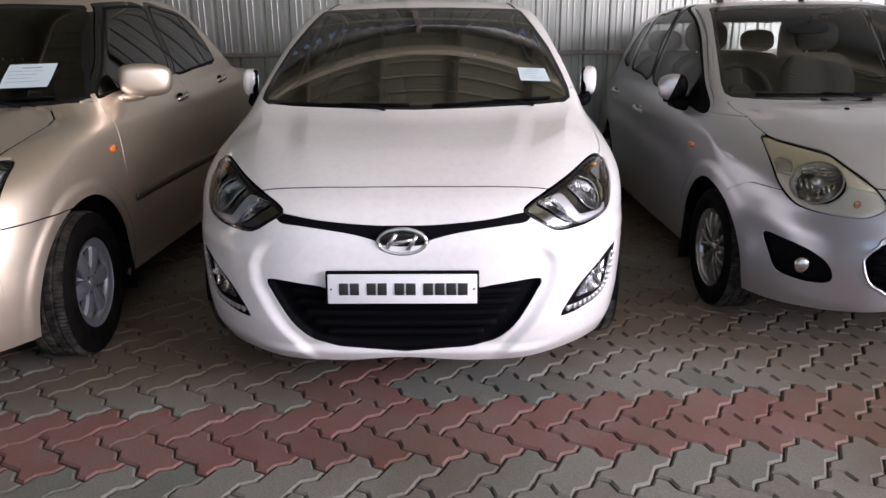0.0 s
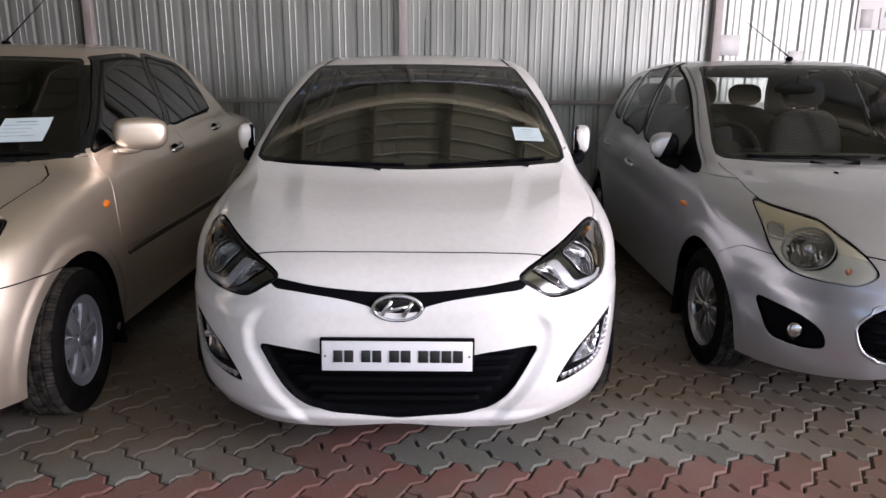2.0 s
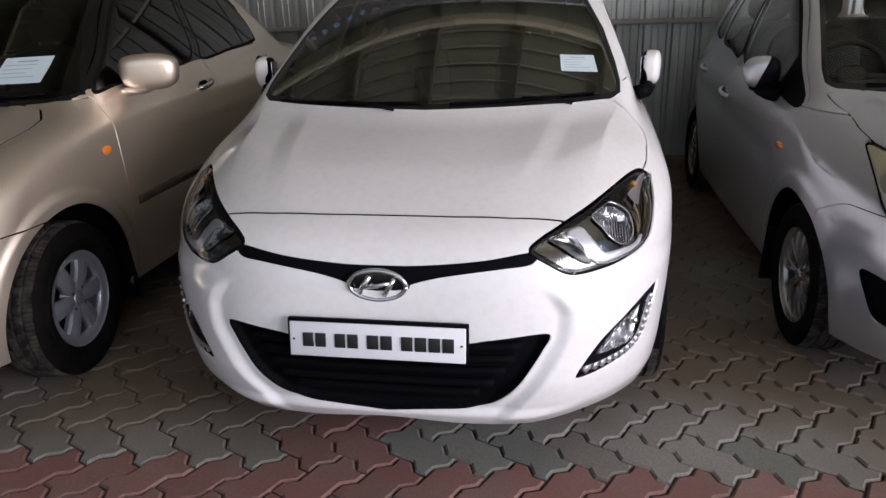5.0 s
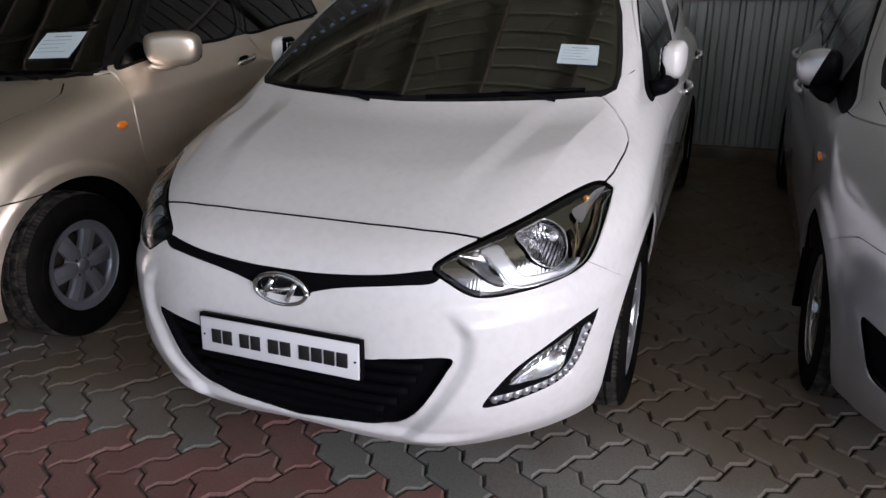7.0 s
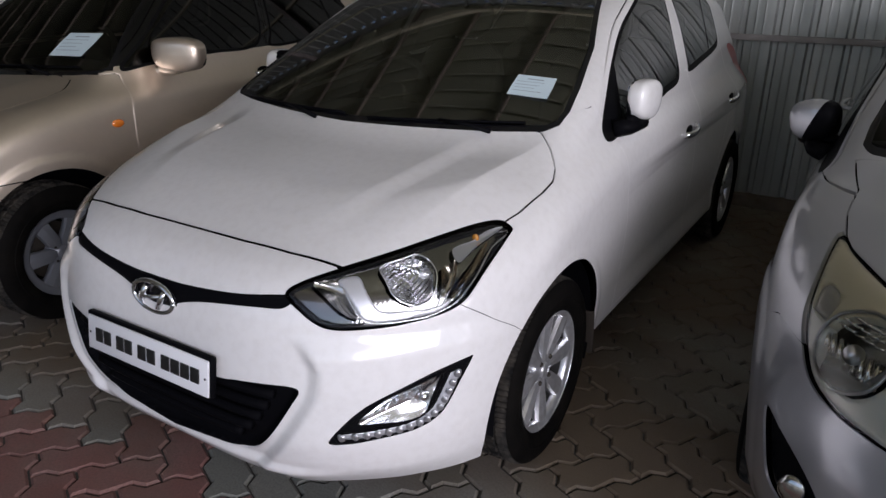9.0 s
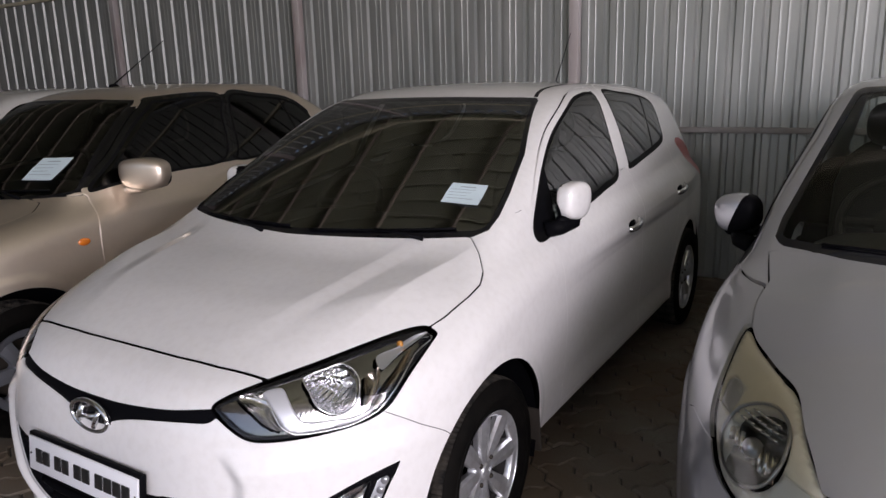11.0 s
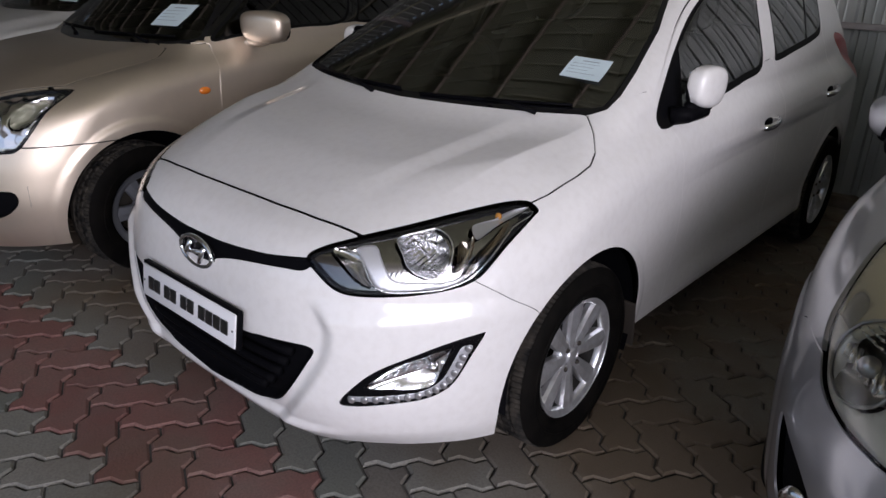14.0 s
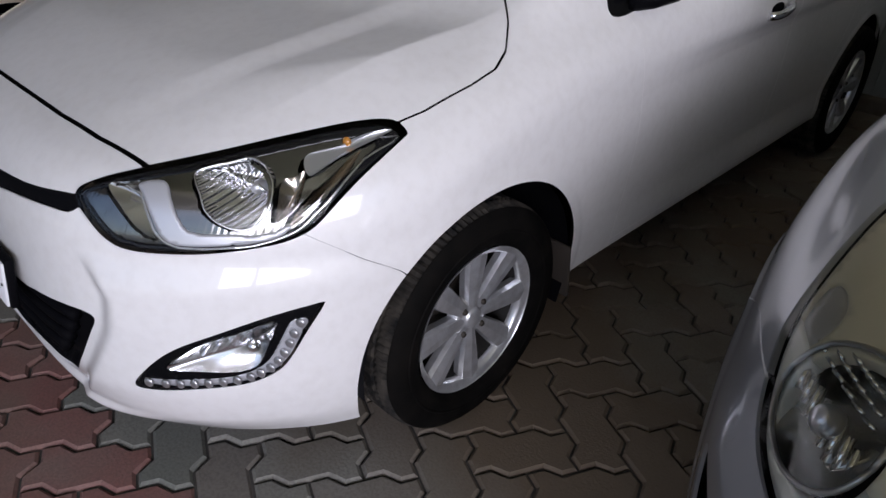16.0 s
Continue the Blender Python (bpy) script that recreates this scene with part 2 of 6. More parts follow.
class Skin:
    """Half a car's skin with its true normals; faces are split along the zero line of a function."""

    def __init__(self, field, y1, y2, fine=1.0):
        q, g, quads = cast_skin(field, y1, y2, fine=fine)
        self.p, self.n = list(map(tuple, q)), list(map(tuple, g))
        self.all = [tuple(f) for f in quads.tolist()]

    def cut(self, faces, region, shift=0.0):
        """Faces inside and outside the region."""
        p = np.array(self.p)
        s = region(p[:, 0], p[:, 1], p[:, 2]) + shift
        s = np.where(np.abs(s) < 1e-6, 1e-6, s)
        neg = (s < 0).tolist()
        s = s.tolist()
        made, inn, out = {}, [], []

        def between(a, b):
            k = (a, b) if a < b else (b, a)
            if k not in made:
                t = s[k[0]] / (s[k[0]] - s[k[1]])
                made[k] = len(self.p)
                self.p.append(tuple(u + t * (w - u) for u, w in zip(self.p[k[0]], self.p[k[1]])))
                self.n.append(tuple(u + t * (w - u) for u, w in zip(self.n[k[0]], self.n[k[1]])))
            return made[k]
        for f in faces:
            c = sum(neg[i] for i in f)
            if c == len(f):
                inn.append(f)
            elif c == 0:
                out.append(f)
            else:
                fi, fo = [], []
                for a, b in zip(f, f[1:] + f[:1]):
                    (fi if neg[a] else fo).append(a)
                    if neg[a] != neg[b]:
                        m = between(a, b)
                        fi.append(m)
                        fo.append(m)
                if len(fi) > 2:
                    inn.append(tuple(fi))
                if len(fo) > 2:
                    out.append(tuple(fo))
        return inn, out

    def islands(self, faces):
        """Faces grouped by what hangs together, slivers left out."""
        root = {}

        def find(a):
            while root.setdefault(a, a) != a:
                root[a] = root[root[a]]
                a = root[a]
            return a
        for f in faces:
            for i in f[1:]:
                root[find(i)] = find(f[0])
        groups = {}
        for f in faces:
            groups.setdefault(find(f[0]), []).append(f)
        return [g for g in groups.values() if len(g) > 3]

    def panel(self, faces, region, gap=0.002):
        """The panel inside the region and the rest, with a narrow gap between them."""
        inn, rest = self.cut(faces, region, gap)
        if gap:
            _, rest = self.cut(rest, region, -gap)
        return inn, rest

    def mesh(self, name, faces, mat, parent, side=0, lip=0.012, sink=None, label=""):
        """Builds faces as one mesh; side 1 or -1 for one flank, 0 for both halves in one piece. sink: depth as a function of points."""
        used = sorted({i for f in faces for i in f})
        if not used:
            return None
        at = {i: k for k, i in enumerate(used)}
        p, n = np.array([self.p[i] for i in used]), np.array([self.n[i] for i in used])
        fs = [tuple(at[i] for i in f) for f in faces]
        n /= np.linalg.norm(n, axis=1)[:, None] + 1e-12
        if sink:
            p = p - n * sink(p)[:, None]
        if lip:
            count = {}
            for f in fs:
                for a, b in zip(f, f[1:] + f[:1]):
                    count[(a, b)] = count.get((a, b), 0) + 1
            rim = [(a, b) for (a, b) in count if (b, a) not in count and not (abs(p[a][0]) < 2e-3 and abs(p[b][0]) < 2e-3)]
            ids = sorted({i for e in rim for i in e})
            low = {i: len(p) + k for k, i in enumerate(ids)}
            if ids:
                p, n = np.vstack([p, p[ids] - n[ids] * lip]), np.vstack([n, n[ids]])
                fs += [(b, a, low[a], low[b]) for a, b in rim]
        if side == 0:
            k = len(p)
            p, n = np.vstack([p, p * [-1, 1, 1]]), np.vstack([n, n * [-1, 1, 1]])
            fs = fs + [tuple(i + k for i in f[::-1]) for f in fs]
        elif side < 0:
            p, n = p * [-1, 1, 1], n * [-1, 1, 1]
            fs = [f[::-1] for f in fs]
        me = bpy.data.meshes.new(name)
        me.from_pydata(p.tolist(), [], fs)
        if sink:
            bm = bmesh.new()
            bm.from_mesh(me)
            bmesh.ops.remove_doubles(bm, verts=bm.verts, dist=0.003)
            bm.to_mesh(me)
            bm.free()
        for f in me.polygons:
            f.use_smooth = True
        me.materials.append(mat)
        if not sink:
            me.normals_split_custom_set_from_vertices(n.tolist())
        ob = new(name, me)
        ob.parent = parent
        return tagged(ob, label)

    def pair(self, name, faces, mat, parent, **kw):
        return self.mesh(name, faces, mat, parent, 1, **kw), self.mesh(name, faces, mat, parent, -1, **kw)


def front(pts, y_to=1.0, soft=True):
    return lambda x, y, z: np.maximum(loop_distance(np.abs(x), z, pts, soft), y - y_to)


def flank(pts, x_from=0.45, soft=True):
    return lambda x, y, z: np.maximum(loop_distance(y, z, pts, soft), x_from - np.abs(x))


def above(pts, z_from=0.6, soft=True):
    return lambda x, y, z: np.maximum(loop_distance(np.abs(x), y, pts, soft), z_from - z)


def arch(y0, z0, r):
    return lambda x, y, z: np.maximum(np.hypot(y - y0, z - z0) - r, 0.42 - np.abs(x))


def dish_bm(f, pts, side, deep, rim=0.012, rings=9):
    """A hollow reflector whose rim follows an outline (x, z) on the skin."""
    loop = smooth_loop(pts, 4)
    edge = np.array([(side * a, place_on(f, a, b) + rim, b) for a, b in loop])
    mid, bm, rows = edge.mean(axis=0), bmesh.new(), []
    for t in np.linspace(1, 0.06, rings):
        q = mid + (edge - mid) * t
        q[:, 1] += deep * (1 - t ** 2.4)
        rows.append([bm.verts.new(v) for v in q])
    n = len(edge)
    for a, b in zip(rows, rows[1:]):
        for k in range(n):
            bm.faces.new((a[k], a[(k + 1) % n], b[(k + 1) % n], b[k]))
    bm.faces.new(rows[-1])
    bmesh.ops.recalc_face_normals(bm, faces=bm.faces)
    return bm


def place_on(field, x, z, y_from=-0.3):
    """The y at which the skin stands at (x, z), seen from the front."""
    y = np.linspace(y_from, 2.0, 2301)
    v = field(np.full_like(y, x), y, np.full_like(y, z))
    return float(y[np.argmax(v < 0)])


def place_side(field, y, z):
    x = np.linspace(1.1, 0.2, 1801)
    v = field(x, np.full_like(x, y), np.full_like(x, z))
    return float(x[np.argmax(v < 0)])


# ---- parts shared by the cars ----
def wheel_at(car, at, side, radius, rim, spokes, mat, style, label, steer=0.0):
    """Rim, spokes, cap, tyre with tread grooves, and the brake behind."""
    x, y, z = at
    w, lip = 0.185, 0.030 if style == "cover" else 0.014
    hub = part("wheel", lathe_bm([(rim + 0.006, 0.0), (rim + 0.004, -0.004), (rim - lip * 0.5, -0.007), (rim - lip, -0.014), (rim - lip - 0.002, -0.030)], 64), mat, car, label)
    hub.location = (x, y, z)
    hub.rotation_euler = (0, 0, radians(steer) + (math.pi if side < 0 else 0))
    part("rim_barrel", lathe_bm([(rim - 0.016, -0.030), (rim - 0.022, -0.06), (rim - 0.026, -0.15), (rim - 0.03, -0.17)], 48), STEELRIM if style == "cover" else BARREL, hub)
    o = 0.012
    prof = [(rim + 0.002, -0.012), (rim + 0.012, o - 0.010), (rim + 0.035, o), (radius - 0.045, o + 0.002), (radius - 0.020, o - 0.004), (radius - 0.008, o - 0.014), (radius - 0.002, o - 0.028)]
    for g in (0.052, 0.088, 0.124):
        prof += [(radius, o - g + 0.006), (radius - 0.007, o - g + 0.004), (radius - 0.007, o - g - 0.004), (radius, o - g - 0.006)]
    prof += [(radius - 0.002, o - w + 0.028), (radius - 0.012, o - w + 0.012), (radius - 0.04, o - w + 0.002), (rim, o - w + 0.01)]

    def tread(i, k):
        return -0.007 if (i in (0, 1, 2) and k % 2 == 0) or (i in (5, 6) and k % 4 == 1) or (i in (9, 10) and k % 4 == 3) else 0
    tyre = part("tyre", lathe_bm(prof[:6], 96), RUBBER, hub, "worn black tyre")
    part("tyre_wall", lathe_bm(prof[-4:], 64), RUBBER, hub)
    hard(part("tread", lathe_bm(prof[5:-2], 216, wobble=tread), TREAD, hub, "dusty grooved tread"), 12)
    part("sidewall_ring", lathe_bm([(rim + 0.046, o + 0.001), (rim + 0.048, o + 0.0035), (rim + 0.051, o + 0.0035), (rim + 0.053, o + 0.0012)], 72), RUBBER, hub)
    for k in range(spokes):
        a = 2 * math.pi * (k // 2 * 2 + 0.9 if style == "double" else k) / spokes
        bm = bmesh.new()
        rows = []
        r0, r1 = 0.030, rim - 0.004
        for i, t in enumerate(np.linspace(0, 1, 9)):
            r = r0 + (r1 - r0) * t
            twist = 0.0
            if style == "paddle":
                hw, sag = 0.015 + 0.024 * t - 0.006 * t ** 4, -0.022 + 0.012 * t
            elif style == "cover":
                hw, sag = min(0.033 + 0.014 * t ** 5, 0.52 * r), -0.016 + 0.008 * math.sin(math.pi * t) - 0.004 * t
            else:
                hw, sag = 0.008 + 0.008 * t, -0.024 + 0.012 * math.sin(math.pi * t * 0.9)
                twist = (1 if k % 2 else -1) * (0.05 + 0.20 * t)
            row = []
            for u, dz in ((-1, -0.012), (-0.86, 0.0), (0.0, 0.004), (0.86, 0.0), (1, -0.012), (0.9, -0.030), (-0.9, -0.030)):
                ang = a + twist + u * hw / max(r, 0.03)
                tilt = (-0.002 * u * u * t if style == "paddle" else 0)
                row.append(bm.verts.new((sag + dz + tilt, r * math.cos(ang), r * math.sin(ang))))
            rows.append(row)
        for p, q in zip(rows, rows[1:]):
            for i in range(7):
                bm.faces.new((p[i], p[(i + 1) % 7], q[(i + 1) % 7], q[i]))
        bmesh.ops.recalc_face_normals(bm, faces=bm.faces)
        hard(part("spoke", bm, mat, hub), 9)
    part("centre_cap", lathe_bm([(0.0005, -0.010), (0.022, -0.011), (0.026, -0.014), (0.028, -0.020), (0.050, -0.022), (0.058, -0.028), (0.066 if style == "cover" else 0.060, -0.05)], 32), mat, hub)
    for k in range(4):
        a = 2 * math.pi * (k + 0.5) / 4
        b = lathe_bm([(0.0005, -0.011), (0.006, -0.011), (0.0078, -0.014), (0.0078, -0.04)], 6)
        bmesh.ops.translate(b, vec=(0, 0.046 * math.cos(a), 0.046 * math.sin(a)), verts=b.verts)
        part("wheel_nut", b, BRAKE, hub)
    part("brake_disc", lathe_bm([(0.02, -0.085), (0.12, -0.085), (0.125, -0.09), (0.125, -0.10), (0.02, -0.10)], 40), BRAKE, hub)
    # added near-black disc, stands in for the shade seen between the spokes
    part("wheel_shade_disc", lathe_bm([(0.001, -0.165), (rim - 0.03, -0.168)], 32), SHELL, hub)
    return hub


def mirror_on(car, at, side, size, mat, lean=0.0, arm=BLACK, low=BLACK, fold=-12, foot=None, cap=None, power=3.6):
    """A door mirror: painted housing, dark rim and glass at the back, stalk and foot."""
    x, y, z = at

    def taper(u):
        f = 1 - 0.10 * max(0, u.x) - 0.08 * max(0, -u.z)
        return (u.x * (1 - 0.10 * max(0, -u.z)), u.y * (0.86 if u.y > 0 else 1.0) * f, u.z * (1 - 0.16 * max(0, u.x) ** 2) * (1 - 0.12 * max(0, -u.x)))
    bm = blob_bm(size, power, (0, 0, 0), 22, 36, taper)
    geom = bm.verts[:] + bm.edges[:] + bm.faces[:]
    r = bmesh.ops.bisect_plane(bm, geom=geom, plane_co=(0, size[1] * 0.28, 0), plane_no=(0, 1, 0), clear_outer=True)
    if side < 0:
        bmesh.ops.scale(bm, vec=(-1, 1, 1), verts=bm.verts)
        bmesh.ops.reverse_faces(bm, faces=bm.faces)
    rest = None
    if cap is not None:
        rest = bm.copy()
        for b, outer in ((bm, True), (rest, False)):
            g = b.verts[:] + b.edges[:] + b.faces[:]
            bmesh.ops.bisect_plane(b, geom=g, plane_co=(side * cap * size[0], 0, 0), plane_no=(side * 0.88, -0.05, 0.47), clear_inner=outer, clear_outer=not outer)
    ob = part("door_mirror", bm, mat, car)
    if rest:
        part("mirror_shell", rest, BLACK, ob)
    ob.location = (side * x, y, z)
    ob.rotation_euler = (0, radians(lean) * side, radians(fold) * side)
    part("mirror_rim", blob_bm((size[0] * 0.97, size[1] * 0.5, size[2] * 0.95), 3.2, (0, size[1] * 0.16, 0), 12, 24), BLACK, ob)
    part("mirror_glass", box_bm((size[0] * 0.66, 0.004, size[2] * 0.62), (0, size[1] * 0.415, 0), 0.001), CHROME, ob)
    wide = 0.5 if low is GOLD else 0.86
    part("mirror_base", blob_bm((size[0] * wide, size[1] * 0.62, size[2] * 0.30), 2.6, (-0.012 * side - (0.86 - wide) * 0.5 * size[0] * side, 0.01, -size[2] * 0.47), 10, 20), low, ob)
    if foot:
        part("mirror_foot", tube_bm([(side * x, y + 0.01, z - size[2] * 0.56), (side * (x - 0.02), foot[1] + 0.03, z - size[2] * 0.62), (side * foot[0], foot[1], foot[2])], 0.026, 10, 1.2), arm, car)
        return ob
    part("mirror_arm", tube_bm([(-side * size[0] * 0.15, 0.01, -size[2] * 0.50), (-side * size[0] * 0.62, 0.01, -size[2] * 0.58), (-side * (size[0] * 0.62 + 0.06), 0.0, -size[2] * 0.66)], 0.022, 10), arm, ob)
    return ob


def handle_on(car, field, y, z, side, mat, length=0.15):
    x = place_side(field, y, z)
    t = np.linspace(-1, 1, 9)
    bm = tube_bm([(side * (x + 0.004 + 0.026 * (1 - abs(a) ** 3)), y + a * length / 2, z + 0.010 * a) for a in t], 0.011, 10)
    bmesh.ops.scale(bm, vec=(1, 1, 1.25), verts=bm.verts, space=Matrix.Translation((0, 0, -z)))
    h = part("door_handle", bm, mat, car)
    part("handle_cup", blob_bm((0.012, length * 0.62, 0.045), 2.4, (side * (x + 0.001), y - 0.01, z), 8, 20), mat if mat is not CHROME else BLACK, h)
    return h


def seat_at(car, x, y, z, mat=FABRIC, tilt=14):
    cushion = part("seat", blob_bm((0.50, 0.52, 0.20), 3.6, (x, y, z), 12, 24), mat, car)
    back = blob_bm((0.48, 0.17, 0.62), 3.6, (0, 0, 0.31), 14, 24)
    bmesh.ops.transform(back, matrix=pose(x, y + 0.24, z + 0.04, -tilt), verts=back.verts)
    part("seat_back", back, mat, cushion)
    head = blob_bm((0.27, 0.11, 0.20), 3.0, (0, 0, 0.73), 12, 20)
    bmesh.ops.transform(head, matrix=pose(x, y + 0.24, z + 0.04, -tilt), verts=head.verts)
    part("head_rest", head, mat, cushion)
    posts = join_bm(*[tube_bm([(dx, 0, 0.56), (dx, 0, 0.68)], 0.007, 6) for dx in (-0.06, 0.06)])
    bmesh.ops.transform(posts, matrix=pose(x, y + 0.24, z + 0.04, -tilt), verts=posts.verts)
    part("head_rest_post", posts, SATIN, cushion)


def cabin_in(car, p, field, trim, seat_mat, wheel_x):
    """Dashboard, steering wheel, seats, floor and inner mirror."""
    y0, z0 = p["wind"][0], p["wind"][1]
    part("dashboard", blob_bm((1.28, 0.62, 0.30), 4.0, (0, y0 + 0.42, z0 - 0.16), 14, 32), trim, car)
    pts = [(0.175 * math.cos(a), 0.175 * math.sin(a), 0) for a in np.linspace(0, 2 * math.pi, 33)]
    ring = join_bm(tube_bm(pts, 0.016, 8), tube_bm([(-0.17, 0, 0), (0.17, 0, 0)], 0.018, 8), blob_bm((0.14, 0.12, 0.05), 2.5))
    bmesh.ops.transform(ring, matrix=pose(wheel_x, y0 + 0.80, z0 - 0.03, 62), verts=ring.verts)
    part("steering_wheel", ring, TRIM, car)
    for x in (-0.36, 0.36):
        seat_at(car, x, y0 + 1.05, 0.50, seat_mat)
    bench = part("rear_seat", blob_bm((1.22, 0.50, 0.22), 4.0, (0, y0 + 1.95, 0.52), 10, 28), seat_mat, car)
    back = blob_bm((1.22, 0.16, 0.60), 4.0, (0, 0, 0.30), 12, 28)
    bmesh.ops.transform(back, matrix=pose(0, y0 + 2.2, 0.56, -18), verts=back.verts)
    part("rear_seat_back", back, seat_mat, bench)
    for x in (-0.36, 0.36):
        h = blob_bm((0.26, 0.10, 0.17), 3.0, (0, 0, 0.68), 10, 18)
        bmesh.ops.transform(h, matrix=pose(x, y0 + 2.2, 0.56, -18), verts=h.verts)
        part("rear_head_rest", h, seat_mat, bench)
    part("cabin_floor", box_bm((1.36, 2.3, 0.05), (0, y0 + 1.35, 0.33), 0.01), SHELL, car)
    yt, zt = y0 + 1.98 * 0.30 + 0.18, z0 + 0.36
    m = part("inner_mirror", blob_bm((0.24, 0.03, 0.065), 3.0, (0, yt + 0.06, zt - 0.03), 10, 20), BLACK, car)
    part("mirror_stem", tube_bm([(0, yt + 0.06, zt - 0.02), (0, yt + 0.03, zt + 0.04)], 0.008, 8), BLACK, m)


def on_screen(field, p, x, z, off=0.0):
    """A point on the windscreen."""
    y = place_on(field, x, z, p["wind"][0] - 0.2)
    return Vector((x, y + off, z))


def wiper_on(car, field, p, a, b, pivot):
    """A wiper: blade on the glass between two points of it, and its arm."""
    pts = [on_screen(field, p, a[0] + (b[0] - a[0]) * t, a[1] + (b[1] - a[1]) * t, -0.012) for t in np.linspace(0, 1, 9)]
    w = part("wiper", tube_bm(pts, 0.0045, 6), BLACK, car)
    mid = pts[4] + Vector((0, -0.012, 0.006))
    part("wiper_arm", tube_bm([on_screen(field, p, *pivot, -0.02), (on_screen(field, p, *pivot, -0.02) + mid) / 2 + Vector((0, -0.012, 0.008)), mid], 0.008, 6, 0.6), BLACK, w)


def sheet_on(car, field, p, corners, name, label):
    """A printed sheet stuck inside the windscreen, slightly curled."""
    a, b, c, d = corners
    bm = bmesh.new()
    n = 8
    grid = []
    for i in range(n + 1):
        row = []
        for j in range(n + 1):
            u, v = i / n, j / n
            x = (a[0] * (1 - u) + b[0] * u) * (1 - v) + (d[0] * (1 - u) + c[0] * u) * v
            z = (a[1] * (1 - u) + b[1] * u) * (1 - v) + (d[1] * (1 - u) + c[1] * u) * v
            q = on_screen(field, p, x, z, -0.005 - 0.005 * (1 + math.sin(3 * u + 5 * v)) * v)
            row.append(bm.verts.new(q))
        grid.append(row)
    for i in range(n):
        for j in range(n):
            bm.faces.new((grid[i][j], grid[i + 1][j], grid[i + 1][j + 1], grid[i][j + 1]))
    s = part(name, bm, PAPER, car, label)
    lines = bmesh.new()
    for k in range(5):
        v = 0.14 + 0.15 * k
        u0, u1 = (0.30, 0.72) if k == 0 else (0.08, 0.55 + 0.3 * ((k * 37) % 10) / 10)
        h = 0.045 if k == 0 else 0.02
        q = []
        for u, w in ((u0, v), (u1, v), (u1, v + h), (u0, v + h)):
            x = (a[0] * (1 - u) + b[0] * u) * (1 - w) + (d[0] * (1 - u) + c[0] * u) * w
            z = (a[1] * (1 - u) + b[1] * u) * (1 - w) + (d[1] * (1 - u) + c[1] * u) * w
            q.append(lines.verts.new(on_screen(field, p, x, z, -0.008 - 0.005 * (1 + math.sin(3 * u + 5 * w)) * w)))
        lines.faces.new(q)
    part("print_line", lines, PRINT, s)
    return s


def antenna_on(car, at, length, lean, toward):
    x, y, z = at
    b = part("antenna", blob_bm((0.035, 0.06, 0.03), 2.4, (x, y, z + 0.01), 10, 16), BLACK, car)
    d = Vector(toward).normalized()
    tip = Vector((x, y, z + 0.02)) + Vector((d.x * math.sin(radians(lean)), d.y * math.sin(radians(lean)), math.cos(radians(lean)))) * length
    part("antenna_rod", tube_bm([(x, y, z + 0.02), (Vector((x, y, z + 0.02)) * 0.7 + tip * 0.3), tip], 0.0045, 6, 0.45), BLACK, b)


def underside(car, length, wheels, r, half):
    part("underbody", box_bm((half * 1.30, length - 0.9, 0.12), (0, length / 2 + 0.10, 0.27), 0.02), SHELL, car)
    part("sill_floor", box_bm((half * 1.80, 1.62, 0.06), (0, sum(wheels) / 2, 0.28), 0.02), SHELL, car)
    for y in wheels:
        for s in (1, -1):
            bm = bmesh.new()
            rings = []
            for x in (half - 0.03, half - 0.30):
                rings.append([bm.verts.new((s * x, y + r * math.cos(a), 0.297 + r * math.sin(a))) for a in np.linspace(-0.35, math.pi + 0.12, 25)])
            for i in range(24):
                bm.faces.new((rings[0][i], rings[0][i + 1], rings[1][i + 1], rings[1][i]))
            bm.faces.new(rings[1])
            bm.normal_update()
            part("wheel_arch_liner", bm, BLACK, car)


def dome_bm(center, r, out, squash=0.5, sides=12):
    bm = blob_bm((2 * r, 2 * r * squash, 2 * r), 2.0, (0, 0, 0), 8, sides)
    bmesh.ops.transform(bm, matrix=Matrix.Translation(center) @ Vector(out).to_track_quat("-Y", "Z").to_matrix().to_4x4(), verts=bm.verts)
    return bm


# ---- car shapes ----
def curve(*pts):
    """A smooth monotone curve through (a, b) pairs, as a function of a."""
    xs, ys = np.array([p[0] for p in pts], float), np.array([p[1] for p in pts], float)
    h, d = np.diff(xs), np.diff(ys) / np.diff(xs)
    m = np.zeros_like(xs)
    m[0], m[-1] = d[0], d[-1]
    for i in range(1, len(xs) - 1):
        if d[i - 1] * d[i] > 0:
            w1, w2 = 2 * h[i] + h[i - 1], h[i] + 2 * h[i - 1]
            m[i] = (w1 + w2) / (w1 / d[i - 1] + w2 / d[i])

    def at(a):
        a = np.clip(a, xs[0], xs[-1])
        i = np.clip(np.searchsorted(xs, a) - 1, 0, len(xs) - 2)
        t = (a - xs[i]) / h[i]
        return (ys[i] * (1 + 2 * t) * (1 - t) ** 2 + m[i] * h[i] * t * (1 - t) ** 2
                + ys[i + 1] * t * t * (3 - 2 * t) + m[i + 1] * h[i] * t * t * (t - 1))
    return at


def smax(a, b, k):
    h = np.clip(0.5 + 0.5 * (a - b) / k, 0, 1)
    return b + (a - b) * h + k * h * (1 - h)


def smin(a, b, k):
    return -smax(-a, -b, k)


def step(a, b, v):
    t = np.clip((v - a) / (b - a), 0, 1)
    return t * t * (3 - 2 * t)


